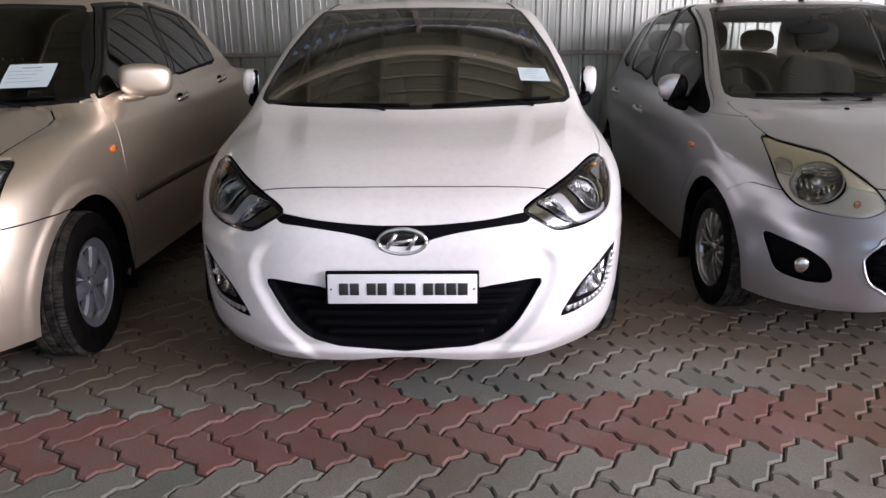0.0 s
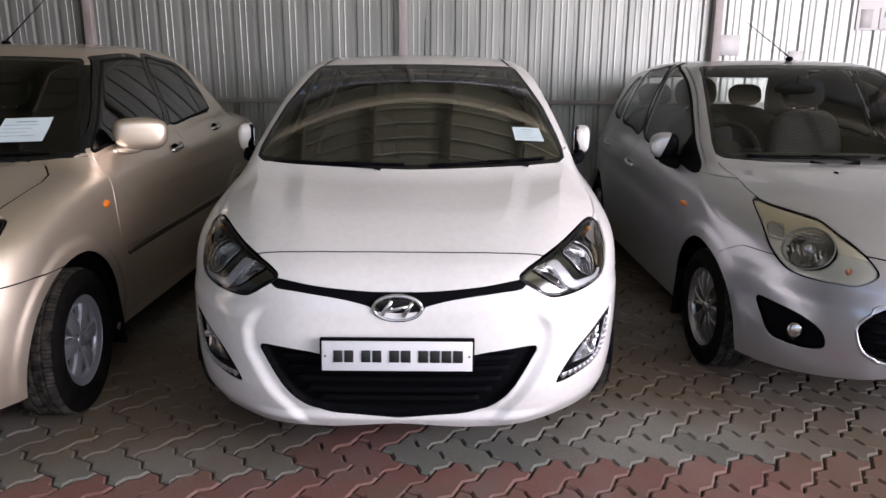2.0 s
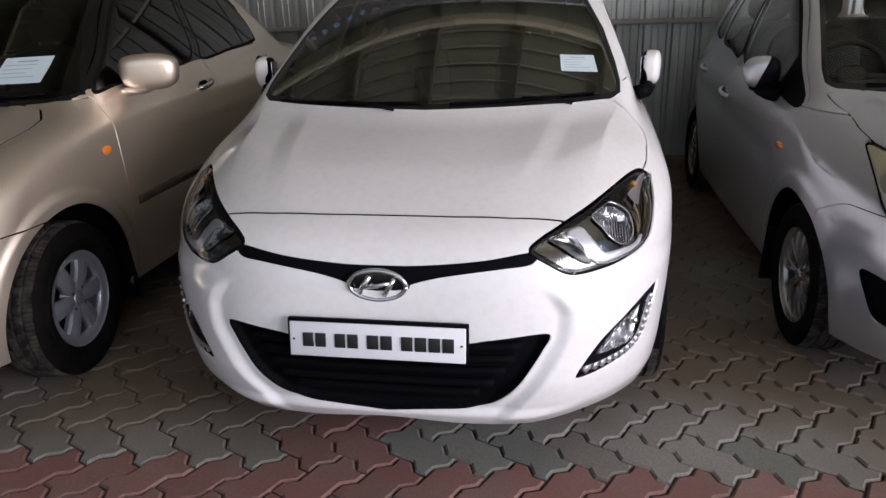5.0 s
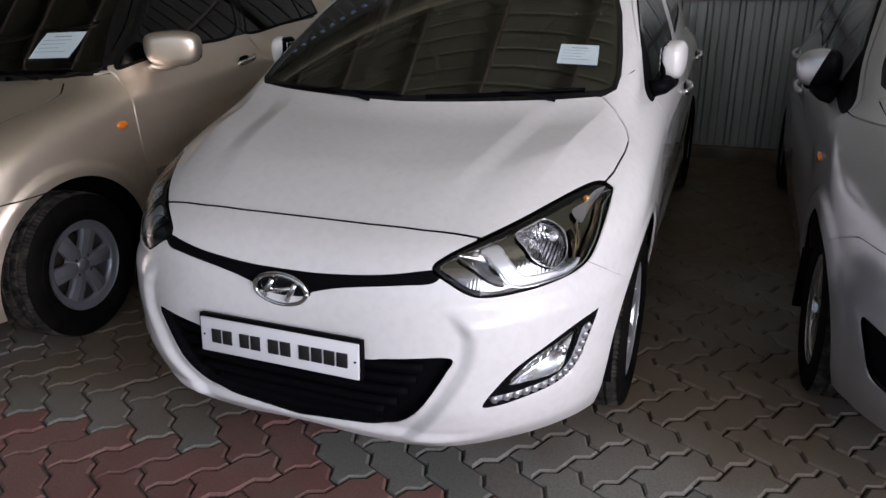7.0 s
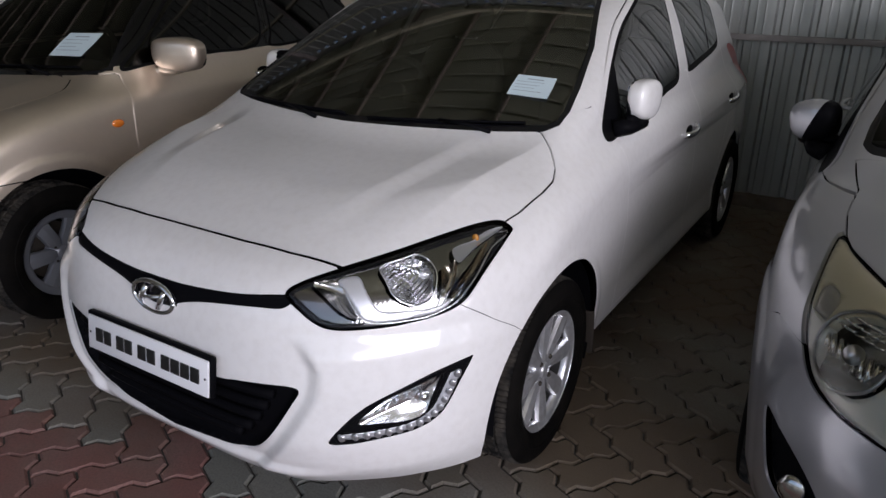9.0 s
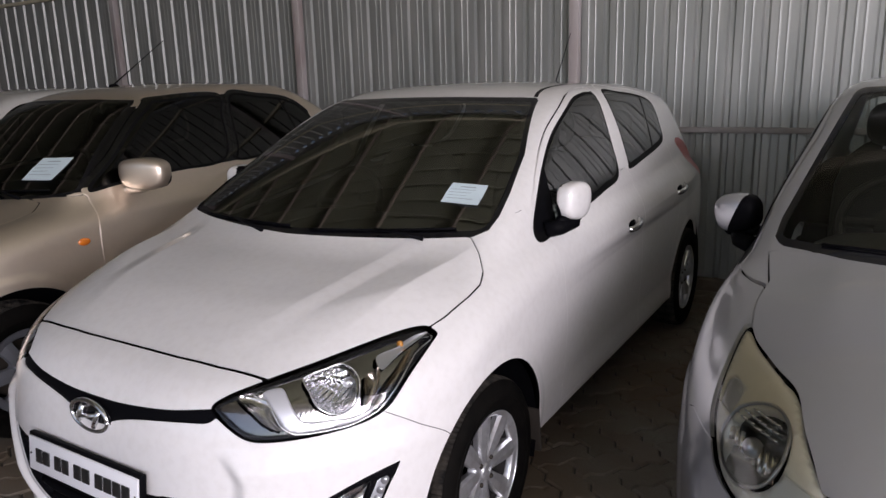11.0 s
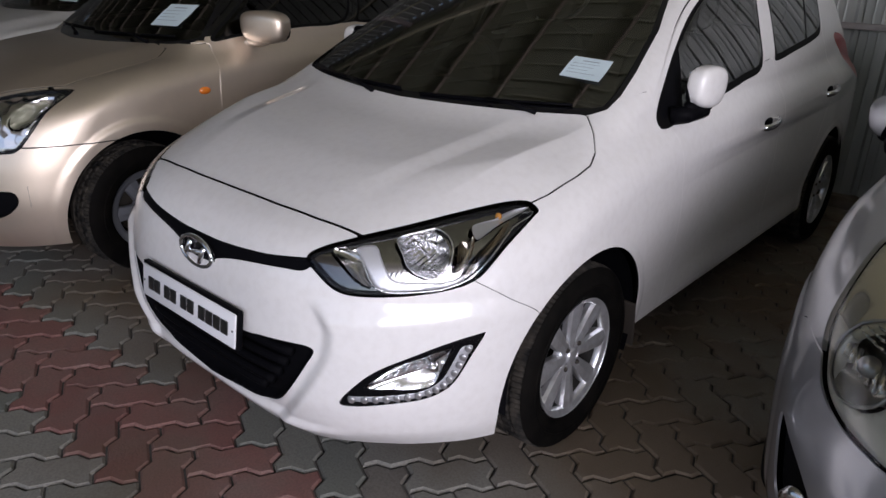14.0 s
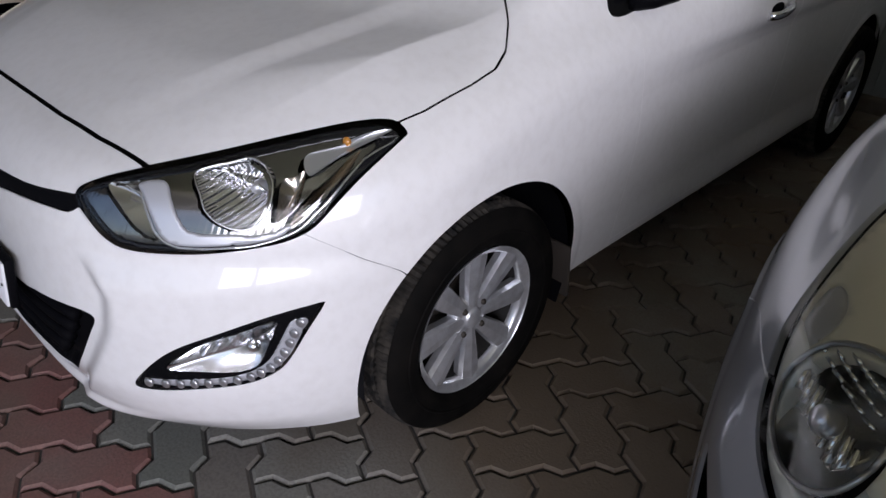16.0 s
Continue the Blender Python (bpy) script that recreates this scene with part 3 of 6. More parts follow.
def make_field(p):
    """The car's outer skin as a function that is negative inside: lower body and greenhouse, blended."""
    def field(x, y, z):
        ax = np.abs(x)
        side = ax - p["width"](y) - p["flank"](z) + p["crease"](y, z)
        deck = (z - p["deck"](y) + p["crown"](ax, y)) / 1.04
        plan = p["plan"] * np.minimum(ax, 1.0) ** p["bend"]
        lean = p["plan"] * p["bend"] * np.minimum(ax, 1.0) ** (p["bend"] - 1)
        nose = (p["nose"](z) + plan - y + p["relief"](ax, y, z)) / np.sqrt(1.15 + lean ** 2)
        tail = (y - p["tail"](z) + 0.30 * ax ** 4) / 1.2
        low = smax(smax(side, deck, p["shoulder"]), smax(nose, tail, 0.01), p["corner"])
        low = smax(low, nose, p["brow"])
        y0, z0, run, bow = p["wind"]
        wind = (y0 + (z - z0) * run + bow * ax * ax - p["belly"] * np.clip((z - z0) * (1.45 - z), 0, 1) - y) / np.sqrt(1 + run * run)
        roof = z - p["roof"](y) + p["arch"] * ax * ax
        x0, tumble = p["cabin"]
        wall = (ax - x0 + tumble * (z - 0.95) + p["taper"] * np.clip(y - 2.2, -9, 9) ** 2 + p["bulge"] * np.clip(z - 0.95, 0, 1) ** 2) / 1.06
        yr, zr, rrun = p["rear"]
        back = (y - yr + (z - zr) * rrun + 0.12 * ax * ax) / np.sqrt(1 + rrun * rrun)
        top = smax(smax(smax(wind, wall, 0.07), roof, 0.09), back, 0.10)
        return smin(low, smax(top, 0.80 - z, 0.04), p["waist"])
    return field


def cast_skin(field, y1, y2, z0=0.55, fine=1.0, low=-40):
    """Half of the skin (x >= 0): rays from a line inside the car, met with the field. Points, normals and quads."""
    th = np.radians(np.concatenate([np.linspace(low, 90, int(170 * fine))]))
    cols = []
    for a in np.linspace(90, 0, int(110 * fine))[:-1]:
        cols.append((y1, -math.sin(radians(a)), math.cos(radians(a))))
    for y in np.linspace(y1, y2, int((y2 - y1) / 0.014 * fine)):
        cols.append((y, 0.0, 1.0))
    for a in np.linspace(0, 90, int(40 * fine))[1:]:
        cols.append((y2, math.sin(radians(a)), math.cos(radians(a))))
    cols = np.array(cols)
    n, m = len(cols), len(th)
    o = np.zeros((n, m, 3))
    o[..., 1], o[..., 2] = cols[:, None, 0], z0
    d = np.stack([cols[:, None, 2] * np.cos(th), cols[:, None, 1] * np.cos(th), np.broadcast_to(np.sin(th), (n, m))], -1)
    lo, hi = np.full((n, m), 0.15), np.full((n, m), 2.2)
    for _ in range(26):
        mid = (lo + hi) / 2
        q = o + d * mid[..., None]
        inside = field(q[..., 0], q[..., 1], q[..., 2]) < 0
        lo, hi = np.where(inside, mid, lo), np.where(inside, hi, mid)
    q = (o + d * lo[..., None]).reshape(-1, 3)
    e = 0.004
    g = np.stack([field(q[:, 0] + e * (i == 0), q[:, 1] + e * (i == 1), q[:, 2] + e * (i == 2))
                  - field(q[:, 0] - e * (i == 0), q[:, 1] - e * (i == 1), q[:, 2] - e * (i == 2)) for i in range(3)], -1)
    g[q[:, 0] < 0.003, 0] = 0
    g /= np.linalg.norm(g, axis=1)[:, None]
    idx = np.arange(n * m).reshape(n, m)
    quads = np.stack([idx[:-1, :-1], idx[1:, :-1], idx[1:, 1:], idx[:-1, 1:]], -1).reshape(-1, 4)
    return q, g, quads


NONE = lambda *a: 0.0


BUMPER_EDGE = curve((0.15, 0.30), (0.20, 0.335), (0.25, 0.375), (0.30, 0.418), (0.40, 0.480), (0.47, 0.512), (0.52, 0.516), (0.56, 0.50), (0.62, 0.45))


def hatch_relief(ax, y, z):
    """Bumper corners stand proud of the middle, along a slanting edge."""
    edge = BUMPER_EDGE(z)
    proud = -0.022 * step(-0.030, 0.026, ax - edge) * step(0.62, 0.555, z) * step(0.15, 0.24, z)
    lip = -0.022 * step(0.245, 0.205, z) * step(0.60, 0.40, ax)
    return proud + lip


def hatch_crease(y, z):
    zc = 0.818 + 0.035 * (y - 1.5)
    under = 0.020 * np.clip((zc - z) / 0.09, 0, 1) * step(0.275, 0.40, z)
    r = np.minimum(np.hypot(y - 0.80, z - 0.297), np.hypot(y - 3.315, z - 0.297))
    return under * step(1.05, 1.9, y) * step(3.75, 3.3, y) - 0.002 * step(0.392, 0.368, r)


BONNET_FOLD = curve((0.1, 0.45), (0.25, 0.514), (0.39, 0.567), (0.57, 0.608), (0.80, 0.642), (1.0, 0.686), (1.3, 0.72))


def hatch_crown(ax, y):
    """The bonnet rises to a soft ridge, dips, and has a fold on each side beyond which it falls away."""
    d = ax - BONNET_FOLD(y)
    rise = 0.008 * np.clip((d + 0.45) / 0.25, 0, 1) ** 2 - 0.006 * step(-0.205, -0.125, d) + 0.008 * np.clip((d + 0.125) / 0.125, 0, 1)
    rise = rise * step(0.14, 0.28, y)
    return 0.065 * ax * ax + (0.33 * np.clip(d, 0, 0.5) - rise) * step(1.6, 1.0, y)


HATCH = dict(
    width=curve((0, 0.81), (0.5, 0.845), (0.8, 0.862), (1.4, 0.855), (2.2, 0.857), (3.2, 0.855), (3.7, 0.81), (4.0, 0.76)),
    flank=curve((0.1, -0.07), (0.25, -0.035), (0.45, -0.008), (0.62, 0.0), (0.78, -0.006), (0.88, -0.018), (0.98, -0.05), (1.1, -0.10)),
    crease=hatch_crease,
    deck=curve((0.0, 0.735), (0.15, 0.785), (0.3, 0.835), (0.6, 0.905), (0.9, 0.955), (1.15, 0.985), (1.5, 1.0), (3.3, 1.03), (3.7, 1.0), (4.0, 0.95)),
    crown=hatch_crown,
    nose=curve((0.1, 0.14), (0.2, 0.06), (0.27, 0.025), (0.34, 0.008), (0.45, 0.006), (0.55, 0.016), (0.63, 0.032), (0.69, 0.060), (0.74, 0.105), (0.79, 0.20), (0.9, 0.45)),
    plan=0.9, bend=3.84, relief=hatch_relief, shoulder=0.10, corner=0.05, brow=0.06,
    tail=curve((0.1, 3.86), (0.3, 3.95), (0.6, 3.98), (1.0, 3.95), (1.2, 3.9)),
    wind=(0.833, 0.96, 1.98, 0.28), belly=0.12,
    roof=curve((1.2, 1.33), (1.6, 1.415), (1.9, 1.452), (2.3, 1.473), (2.8, 1.468), (3.3, 1.435), (3.8, 1.38)), arch=0.09,
    cabin=(0.80, 0.30), taper=0.03, bulge=0.25, rear=(3.92, 0.95, 0.55), waist=0.03)

def sedan_crease(y, z):
    r = np.minimum(np.hypot(y - 0.80, z - 0.297), np.hypot(y - 3.18, z - 0.297))
    lip = 0.011 * step(0.432, 0.398, r)
    return 0.012 * np.exp(-((z - 0.60) / 0.10) ** 2) * step(1.2, 1.6, y) * step(3.6, 3.2, y) - lip


def compact_relief(ax, y, z):
    return -0.015 * step(-0.05, 0.05, ax - 0.44) * step(0.60, 0.50, z) * step(0.20, 0.28, z)


def compact_crease(y, z):
    """Swage line along the doors and a flared lip round the front wheel."""
    r = np.hypot(y - 0.90, z - 0.285)
    flare = 0.013 * step(0.425, 0.385, r)
    return 0.010 * np.exp(-((z - 0.66 - 0.05 * (y - 1.2)) / 0.06) ** 2) * step(1.2, 1.5, y) * step(3.5, 3.1, y) - flare


SEDAN = dict(
    width=curve((0, 0.79), (0.5, 0.832), (0.8, 0.852), (1.2, 0.842), (2.2, 0.848), (3.2, 0.84), (3.8, 0.81), (4.2, 0.76)),
    flank=curve((0.1, -0.07), (0.25, -0.03), (0.45, -0.006), (0.62, 0.0), (0.78, -0.012), (0.9, -0.03), (1.0, -0.055), (1.1, -0.10)),
    crease=sedan_crease,
    deck=curve((0.0, 0.72), (0.15, 0.79), (0.35, 0.87), (0.6, 0.93), (0.9, 0.985), (1.15, 1.02), (1.6, 1.05), (3.0, 1.10), (3.4, 1.11), (3.9, 1.08), (4.2, 0.98)),
    crown=lambda ax, y: 0.07 * ax * ax + 0.025 * step(0.48, 0.70, ax),
    nose=curve((0.1, 0.14), (0.2, 0.06), (0.3, 0.02), (0.42, 0.0), (0.52, 0.01), (0.62, 0.04), (0.70, 0.08), (0.76, 0.13), (0.84, 0.28), (0.95, 0.60)),
    plan=0.75, bend=3.6, relief=NONE, shoulder=0.11, corner=0.06, brow=0.06,
    tail=curve((0.1, 4.02), (0.3, 4.12), (0.7, 4.16), (1.1, 4.10), (1.3, 4.0)),
    wind=(1.03, 0.995, 1.40, 0.20), belly=0.15,
    roof=curve((1.2, 1.40), (1.6, 1.46), (1.9, 1.50), (2.3, 1.522), (2.7, 1.515), (3.1, 1.47), (3.5, 1.38)), arch=0.10,
    cabin=(0.785, 0.30), taper=0.03, bulge=0.25, rear=(3.55, 1.08, 1.5), waist=0.03)

COMPACT = dict(
    width=curve((0, 0.75), (0.45, 0.793), (0.8, 0.828), (1.2, 0.832), (2.2, 0.842), (3.0, 0.835), (3.5, 0.79), (3.8, 0.74)),
    flank=curve((0.1, -0.07), (0.25, -0.03), (0.45, -0.006), (0.62, 0.0), (0.78, -0.008), (0.88, -0.025), (0.98, -0.06), (1.1, -0.11)),
    crease=compact_crease,
    deck=curve((0.0, 0.70), (0.15, 0.765), (0.35, 0.84), (0.6, 0.90), (0.9, 0.95), (1.15, 0.975), (1.5, 0.99), (3.2, 1.03), (3.6, 0.98), (3.8, 0.93)),
    crown=lambda ax, y: 0.06 * ax * ax + 0.03 * step(0.46, 0.68, ax),
    nose=curve((0.1, 0.13), (0.2, 0.05), (0.3, 0.01), (0.42, 0.0), (0.52, 0.012), (0.60, 0.04), (0.67, 0.08), (0.73, 0.13), (0.80, 0.26), (0.92, 0.60)),
    plan=1.12, bend=3.3, relief=compact_relief, shoulder=0.10, corner=0.06, brow=0.06,
    tail=curve((0.1, 3.66), (0.3, 3.75), (0.6, 3.79), (1.0, 3.74), (1.2, 3.68)),
    wind=(1.056, 0.961, 1.926, 0.25), belly=0.12,
    roof=curve((1.4, 1.385), (1.8, 1.435), (2.1, 1.455), (2.5, 1.46), (3.0, 1.44), (3.4, 1.40), (3.7, 1.35)), arch=0.055,
    cabin=(0.775, 0.30), taper=0.03, bulge=0.25, rear=(3.74, 0.95, 0.55), waist=0.03)
SEDAN_AT, COMPACT_AT = (-2.165, -0.24), (2.195, 0.17)


# ---- the white hatchback ----
def door_round(pts, window, margin):
    """A door: its lower panel and a frame of even width round its window."""
    panel = flank(pts, 0.4, False)
    return lambda x, y, z: np.minimum(panel(x, y, z), np.maximum(window(x, y, z) - margin, 0.4 - np.abs(x)))


def place_x(f, p):
    """Positive on the flank, negative on the roof's upper face."""
    return lambda x, y, z: p["roof"](y) - p["arch"] * x * x - 0.045 - z


def hatchback():
    p, f = HATCH, make_field(HATCH)
    car = thing("hatchback", (0, 0, 0), "white hatchback parked nose outward on paving blocks", "car", "parked cars")
    k = Skin(f, 0.75, 3.2, 2.0)
    lamp = front([(.410, .702), (.435, .728), (.500, .756), (.578, .782), (.645, .805), (.700, .820), (.738, .820), (.768, .803), (.772, .789), (.772, .742), (.763, .688), (.750, .662), (.722, .646), (.663, .635), (.600, .631), (.545, .631), (.508, .640), (.460, .668)], 0.75)
    screen = lambda x, y, z: np.maximum(np.maximum(loop_distance(np.abs(x), z, [(-.3, .965), (.0, .968), (.23, .972), (.53, .978), (.665, .984), (.697, 1.0), (.699, 1.035), (.684, 1.095), (.643, 1.21), (.585, 1.31), (.535, 1.39), (.515, 1.402), (.45, 1.405), (.157, 1.412), (-.3, 1.414)], False), y - 2.1), 0.80 - y)
    fwin = flank([(1.237, .944), (1.285, 1.02), (1.441, 1.152), (1.672, 1.285), (1.958, 1.383), (2.15, 1.413), (2.25, 1.415), (2.283, 1.397), (2.22, 1.20), (2.165, 1.046), (1.95, 1.008), (1.755, .982), (1.45, .948), (1.28, .925)], 0.4)
    rwin = flank([(2.42, 1.414), (2.70, 1.405), (2.95, 1.385), (3.12, 1.355), (3.185, 1.31), (3.165, 1.22), (3.115, 1.14), (2.98, 1.108), (2.60, 1.075), (2.345, 1.056), (2.345, 1.10), (2.38, 1.25)], 0.4)
    bottom = curve((-0.2, 0.172), (0.3, 0.165), (0.55, 0.155), (0.6, 0.22), (1.1, 0.262), (3.0, 0.262), (3.4, 0.27), (4.1, 0.28))
    low = lambda x, y, z: z - bottom(y) - 0.02 * step(0.25, 0.0, np.abs(x)) * step(0.4, 0.2, y)
    a1, a2 = arch(0.800, 0.297, 0.356), arch(3.315, 0.297, 0.350)
    rest = k.all
    for r in (low, a1, a2):
        _, rest = k.cut(rest, r)
    lens, rest = k.panel(rest, lamp, 0.0025)
    pane, rest = k.panel(rest, screen, 0.0)
    fw, rest = k.panel(rest, fwin, 0.0)
    rw, rest = k.panel(rest, rwin, 0.0)
    bonnet_area = above([(-.3, .188), (.2, .189), (.35, .197), (.505, .217), (.586, .300), (.656, .420), (.704, .512), (.742, .572), (.762, .66), (.774, .78), (.774, .850), (.757, .900), (.715, .952), (.66, .998), (.53, .975), (.23, .905), (-.3, .90)], 0.6, False)
    bonnet, rest = k.panel(rest, lambda x, y, z: bonnet_area(x, y, z) * (0.62 + 0.60 * step(0.25, 0.5, y)), 0.0030)
    seam = curve((0.1, 0.56), (0.40, 0.556), (0.528, 0.550), (0.61, 0.445), (0.665, 0.368), (0.72, 0.30), (0.9, 0.30))
    bumper, rest = k.panel(rest, lambda x, y, z: (y - seam(z)) * 0.8, 0.0015)
    mouth = front([(-.3, .452), (.2, .458), (.30, .468), (.40, .478), (.455, .480), (.474, .468), (.455, .430), (.425, .378), (.395, .332), (.362, .292), (.325, .262), (.28, .244), (.16, .228), (-.3, .222)], 0.3)
    band = front([(-.3, .664), (0, .667), (.11, .669), (.276, .682), (.425, .700), (.418, .672), (.345, .664), (.255, .654), (.18, .643), (.13, .632), (.09, .620), (.05, .604), (-.3, .596)], 0.4)
    fogarea = front([(.546, .335), (.578, .388), (.625, .440), (.691, .482), (.738, .508), (.780, .524), (.787, .520), (.772, .462), (.753, .399), (.735, .368), (.703, .348), (.644, .338), (.581, .329)], 0.6)
    mouth_skin, bumper = k.panel(bumper, mouth, 0.0)
    band_skin, bumper = k.panel(bumper, band, 0.001)
    fog_skin, bumper = k.panel(bumper, fogarea, 0.0015)
    door_edge = curve((0.1, 1.36), (0.6, 1.37), (0.9, 1.31), (1.05, 1.235), (1.2, 1.235))
    fender, rest = k.panel(rest, lambda x, y, z: np.maximum(np.maximum(y - door_edge(z), z - 1.04 + 0.10 * (1.2 - y)), 0.5 - np.abs(x)), 0.0015)
    fdoor, rest = k.panel(rest, door_round([(1.36, .29), (1.37, .60), (1.31, .90), (1.27, .98), (1.75, 1.03), (2.30, 1.07), (2.345, .80), (2.345, .29)], fwin, 0.019), 0.0020)
    rdoor, rest = k.panel(rest, door_round([(2.345, .29), (2.345, .80), (2.32, 1.08), (3.16, 1.14), (3.17, .90), (3.02, .68), (2.94, .55), (2.93, .29)], rwin, 0.022), 0.0018)
    taillamp, rest = k.panel(rest, flank([(3.40, 1.10), (3.55, 1.11), (3.72, 1.05), (3.80, .95), (3.80, .86), (3.66, .90), (3.50, 1.02)], 0.3), 0.002)
    ditch = lambda x, y, z: np.maximum(np.maximum(np.abs(np.abs(x) - (0.478 + 0.9 * np.clip(2.02 - y, 0, 0.3) ** 2)) - 0.009, 1.84 - y), np.maximum(y - 3.45, 1.25 - z))
    strip, rest = k.panel(rest, ditch, 0.0)
    k.mesh("body_shell", rest, WHITE, car)
    k.mesh("bonnet", bonnet, WHITE, car, lip=0.004)
    k.mesh("front_bumper", bumper, WHITE, car, lip=0.006)
    k.pair("front_wing", fender, WHITE, car, lip=0.006)
    k.pair("roof_strip", strip, BLACK, car, lip=0)
    for s, ob in zip((1, -1), k.pair("front_door", fdoor, WHITE, car)):
        handle_on(ob, f, 2.135, 0.834, s, CHROME)
    for s, ob in zip((1, -1), k.pair("rear_door", rdoor, WHITE, car)):
        handle_on(ob, f, 3.02, 0.872, s, CHROME)
    k.pair("tail_lamp", taillamp, RED, car)
    lip = bmesh.new()
    rows = []
    for x in np.linspace(-0.50, 0.50, 15):
        z0 = 1.400 - 0.10 * x * x
        rows.append([lip.verts.new((x, y - 0.25 * x * x, z0 + dz)) for y, dz in ((3.50, 0.008), (3.62, 0.010), (3.745, 0.000), (3.752, -0.008), (3.735, -0.016), (3.60, -0.020), (3.50, -0.012))])
    for a, b in zip(rows, rows[1:]):
        for i in range(7):
            lip.faces.new((a[i], b[i], b[(i + 1) % 7], a[(i + 1) % 7]))
    lip.faces.new(rows[0])
    lip.faces.new(rows[-1][::-1])
    bmesh.ops.recalc_face_normals(lip, faces=lip.faces)
    part("roof_spoiler", lip, WHITE, car)
    # glass with dark borders
    border = lambda r, w: (lambda x, y, z: -r(x, y, z) - w)
    seal, pane = k.cut(pane, border(screen, 0.016))
    k.mesh("windscreen", pane, SOLARTINT, car, lip=0.004)
    k.mesh("windscreen_seal", seal, GLOSSBLACK, car, lip=0.01)
    sill = {"front_window": lambda y: 0.925 + 0.137 * (y - 1.28), "rear_window": lambda y: 1.056 + 0.085 * (y - 2.345)}
    for name, faces, region in (("front_window", fw, fwin), ("rear_window", rw, rwin)):
        seal, glassy = k.cut(faces, lambda x, y, z: -region(x, y, z) - 0.012 - 0.014 * step(0.06, 0.03, z - sill[name](y)))
        k.pair(name + "_seal", seal, SEALRUBBER, car, lip=0.01)
        if name == "front_window":
            sail, glassy = k.cut(glassy, lambda x, y, z: y - 1.44 - 0.25 * (z - 1.05))
            k.pair("mirror_patch", sail, BLACK, car, lip=0.006)
        else:
            bar, glassy = k.cut(glassy, lambda x, y, z: np.abs(y - 2.90 - 0.55 * (z - 1.25)) - 0.012)
            k.pair("window_bar", bar, SEALRUBBER, car, lip=0.006)
        k.pair(name, glassy, FILM, car, lip=0.003)
    # dark structure under the panels
    u = Skin(f, 0.75, 3.2, 0.4)
    inner = u.all
    for r in (low, a1, a2, lamp, screen, fwin, rwin, fogarea, mouth):
        _, inner = u.cut(inner, r, -0.012)
    u.mesh("inner_shell", inner, SHELL, car, lip=0, sink=lambda q: np.full(len(q), 0.022))
    # headlamps
    dishes = [("side_reflector", DARKCHROME, [(.460, .722), (.489, .731), (.513, .734), (.545, .710), (.569, .677), (.584, .652), (.567, .653), (.536, .670), (.501, .696)], .022),
              ("main_reflector", FLUTED, [(.580, .753), (.590, .762), (.609, .768), (.627, .774), (.649, .768), (.670, .757), (.689, .739), (.699, .714), (.700, .691), (.693, .678), (.682, .671), (.666, .675), (.646, .687), (.627, .705), (.607, .729)], .065),
              ("crescent_reflector", BRONZECHROME, [(.694, .746), (.702, .750), (.708, .758), (.722, .735), (.727, .705), (.720, .687), (.714, .683), (.707, .713)], .010),
              ("outer_reflector", SATIN, [(.690, .775), (.696, .783), (.713, .788), (.719, .797), (.731, .805), (.750, .806), (.743, .794), (.731, .779), (.724, .763), (.717, .752)], .016),
              ("edge_reflector", BRONZECHROME, [(.740, .772), (.741, .782), (.753, .752), (.751, .722), (.743, .697), (.734, .676), (.729, .682), (.735, .715), (.742, .747)], .010)]
    trim_bar = [(.512, .737), (.547, .746), (.580, .718), (.603, .690), (.624, .670), (.661, .666), (.699, .663), (.724, .668), (.737, .683), (.731, .660), (.705, .649), (.675, .646), (.639, .644), (.606, .647), (.584, .664), (.561, .694), (.534, .721)]
    for s in (1, -1):
        head = k.mesh("headlamp", lens, LENS, car, s, lip=0.0, label="clear headlamp with chrome reflectors in a black housing")
        bowl = lens
        piece, bowl = k.cut(bowl, front(trim_bar, 0.75))
        k.mesh("trim_bar", piece, BRIGHTTRIM, head, s, lip=0.012, sink=lambda q: np.full(len(q), 0.008))
        for name, mat, pts, deep in dishes:
            _, bowl = k.cut(bowl, front(pts, 0.75))
            part(name, dish_bm(f, pts, s, deep), mat, head)
        lining, bowl = k.cut(bowl, lambda x, y, z: lamp(x, y, z) + 0.014 + 0.004 * step(0.72, 0.78, z))
        k.mesh("lamp_lining", lining, SMOKED, head, s, lip=0.0, sink=lambda q: np.full(len(q), 0.012))
        k.mesh("lamp_housing", bowl, GLOSSBLACK, head, s, lip=0.02, sink=lambda q: np.full(len(q), 0.012))
        rim = smooth_loop(dishes[1][2], 4)
        part("reflector_rim", tube_bm([(s * u, place_on(f, u, v) + 0.011, v) for u, v in np.vstack([rim, rim[:1]])], 0.0022, 6), CHROME, head)
        part("lamp_bulb", dome_bm((s * 0.660, place_on(f, 0.660, 0.732) + 0.045, 0.732), 0.013, (0, -1, 0), 1.4), SATIN, head, "silver bulb shield")
        part("turn_bulb", dome_bm((s * 0.712, place_on(f, 0.712, 0.791) + 0.026, 0.791), 0.010, (0, -1, 0), 0.8), DIMAMBER, head, "amber turn signal bulb")
        flutes = join_bm(*[tube_bm([(s * (0.612 + 0.011 * i), place_on(f, 0.612 + 0.011 * i, 0.757 - 0.004 * i) + 0.022, 0.760 - 0.004 * i), (s * (0.622 + 0.011 * i), place_on(f, 0.622 + 0.011 * i, 0.735 - 0.004 * i) + 0.050, 0.738 - 0.004 * i)], 0.004, 6) for i in range(6)])
        part("reflector_flutes", flutes, CHROME, head)
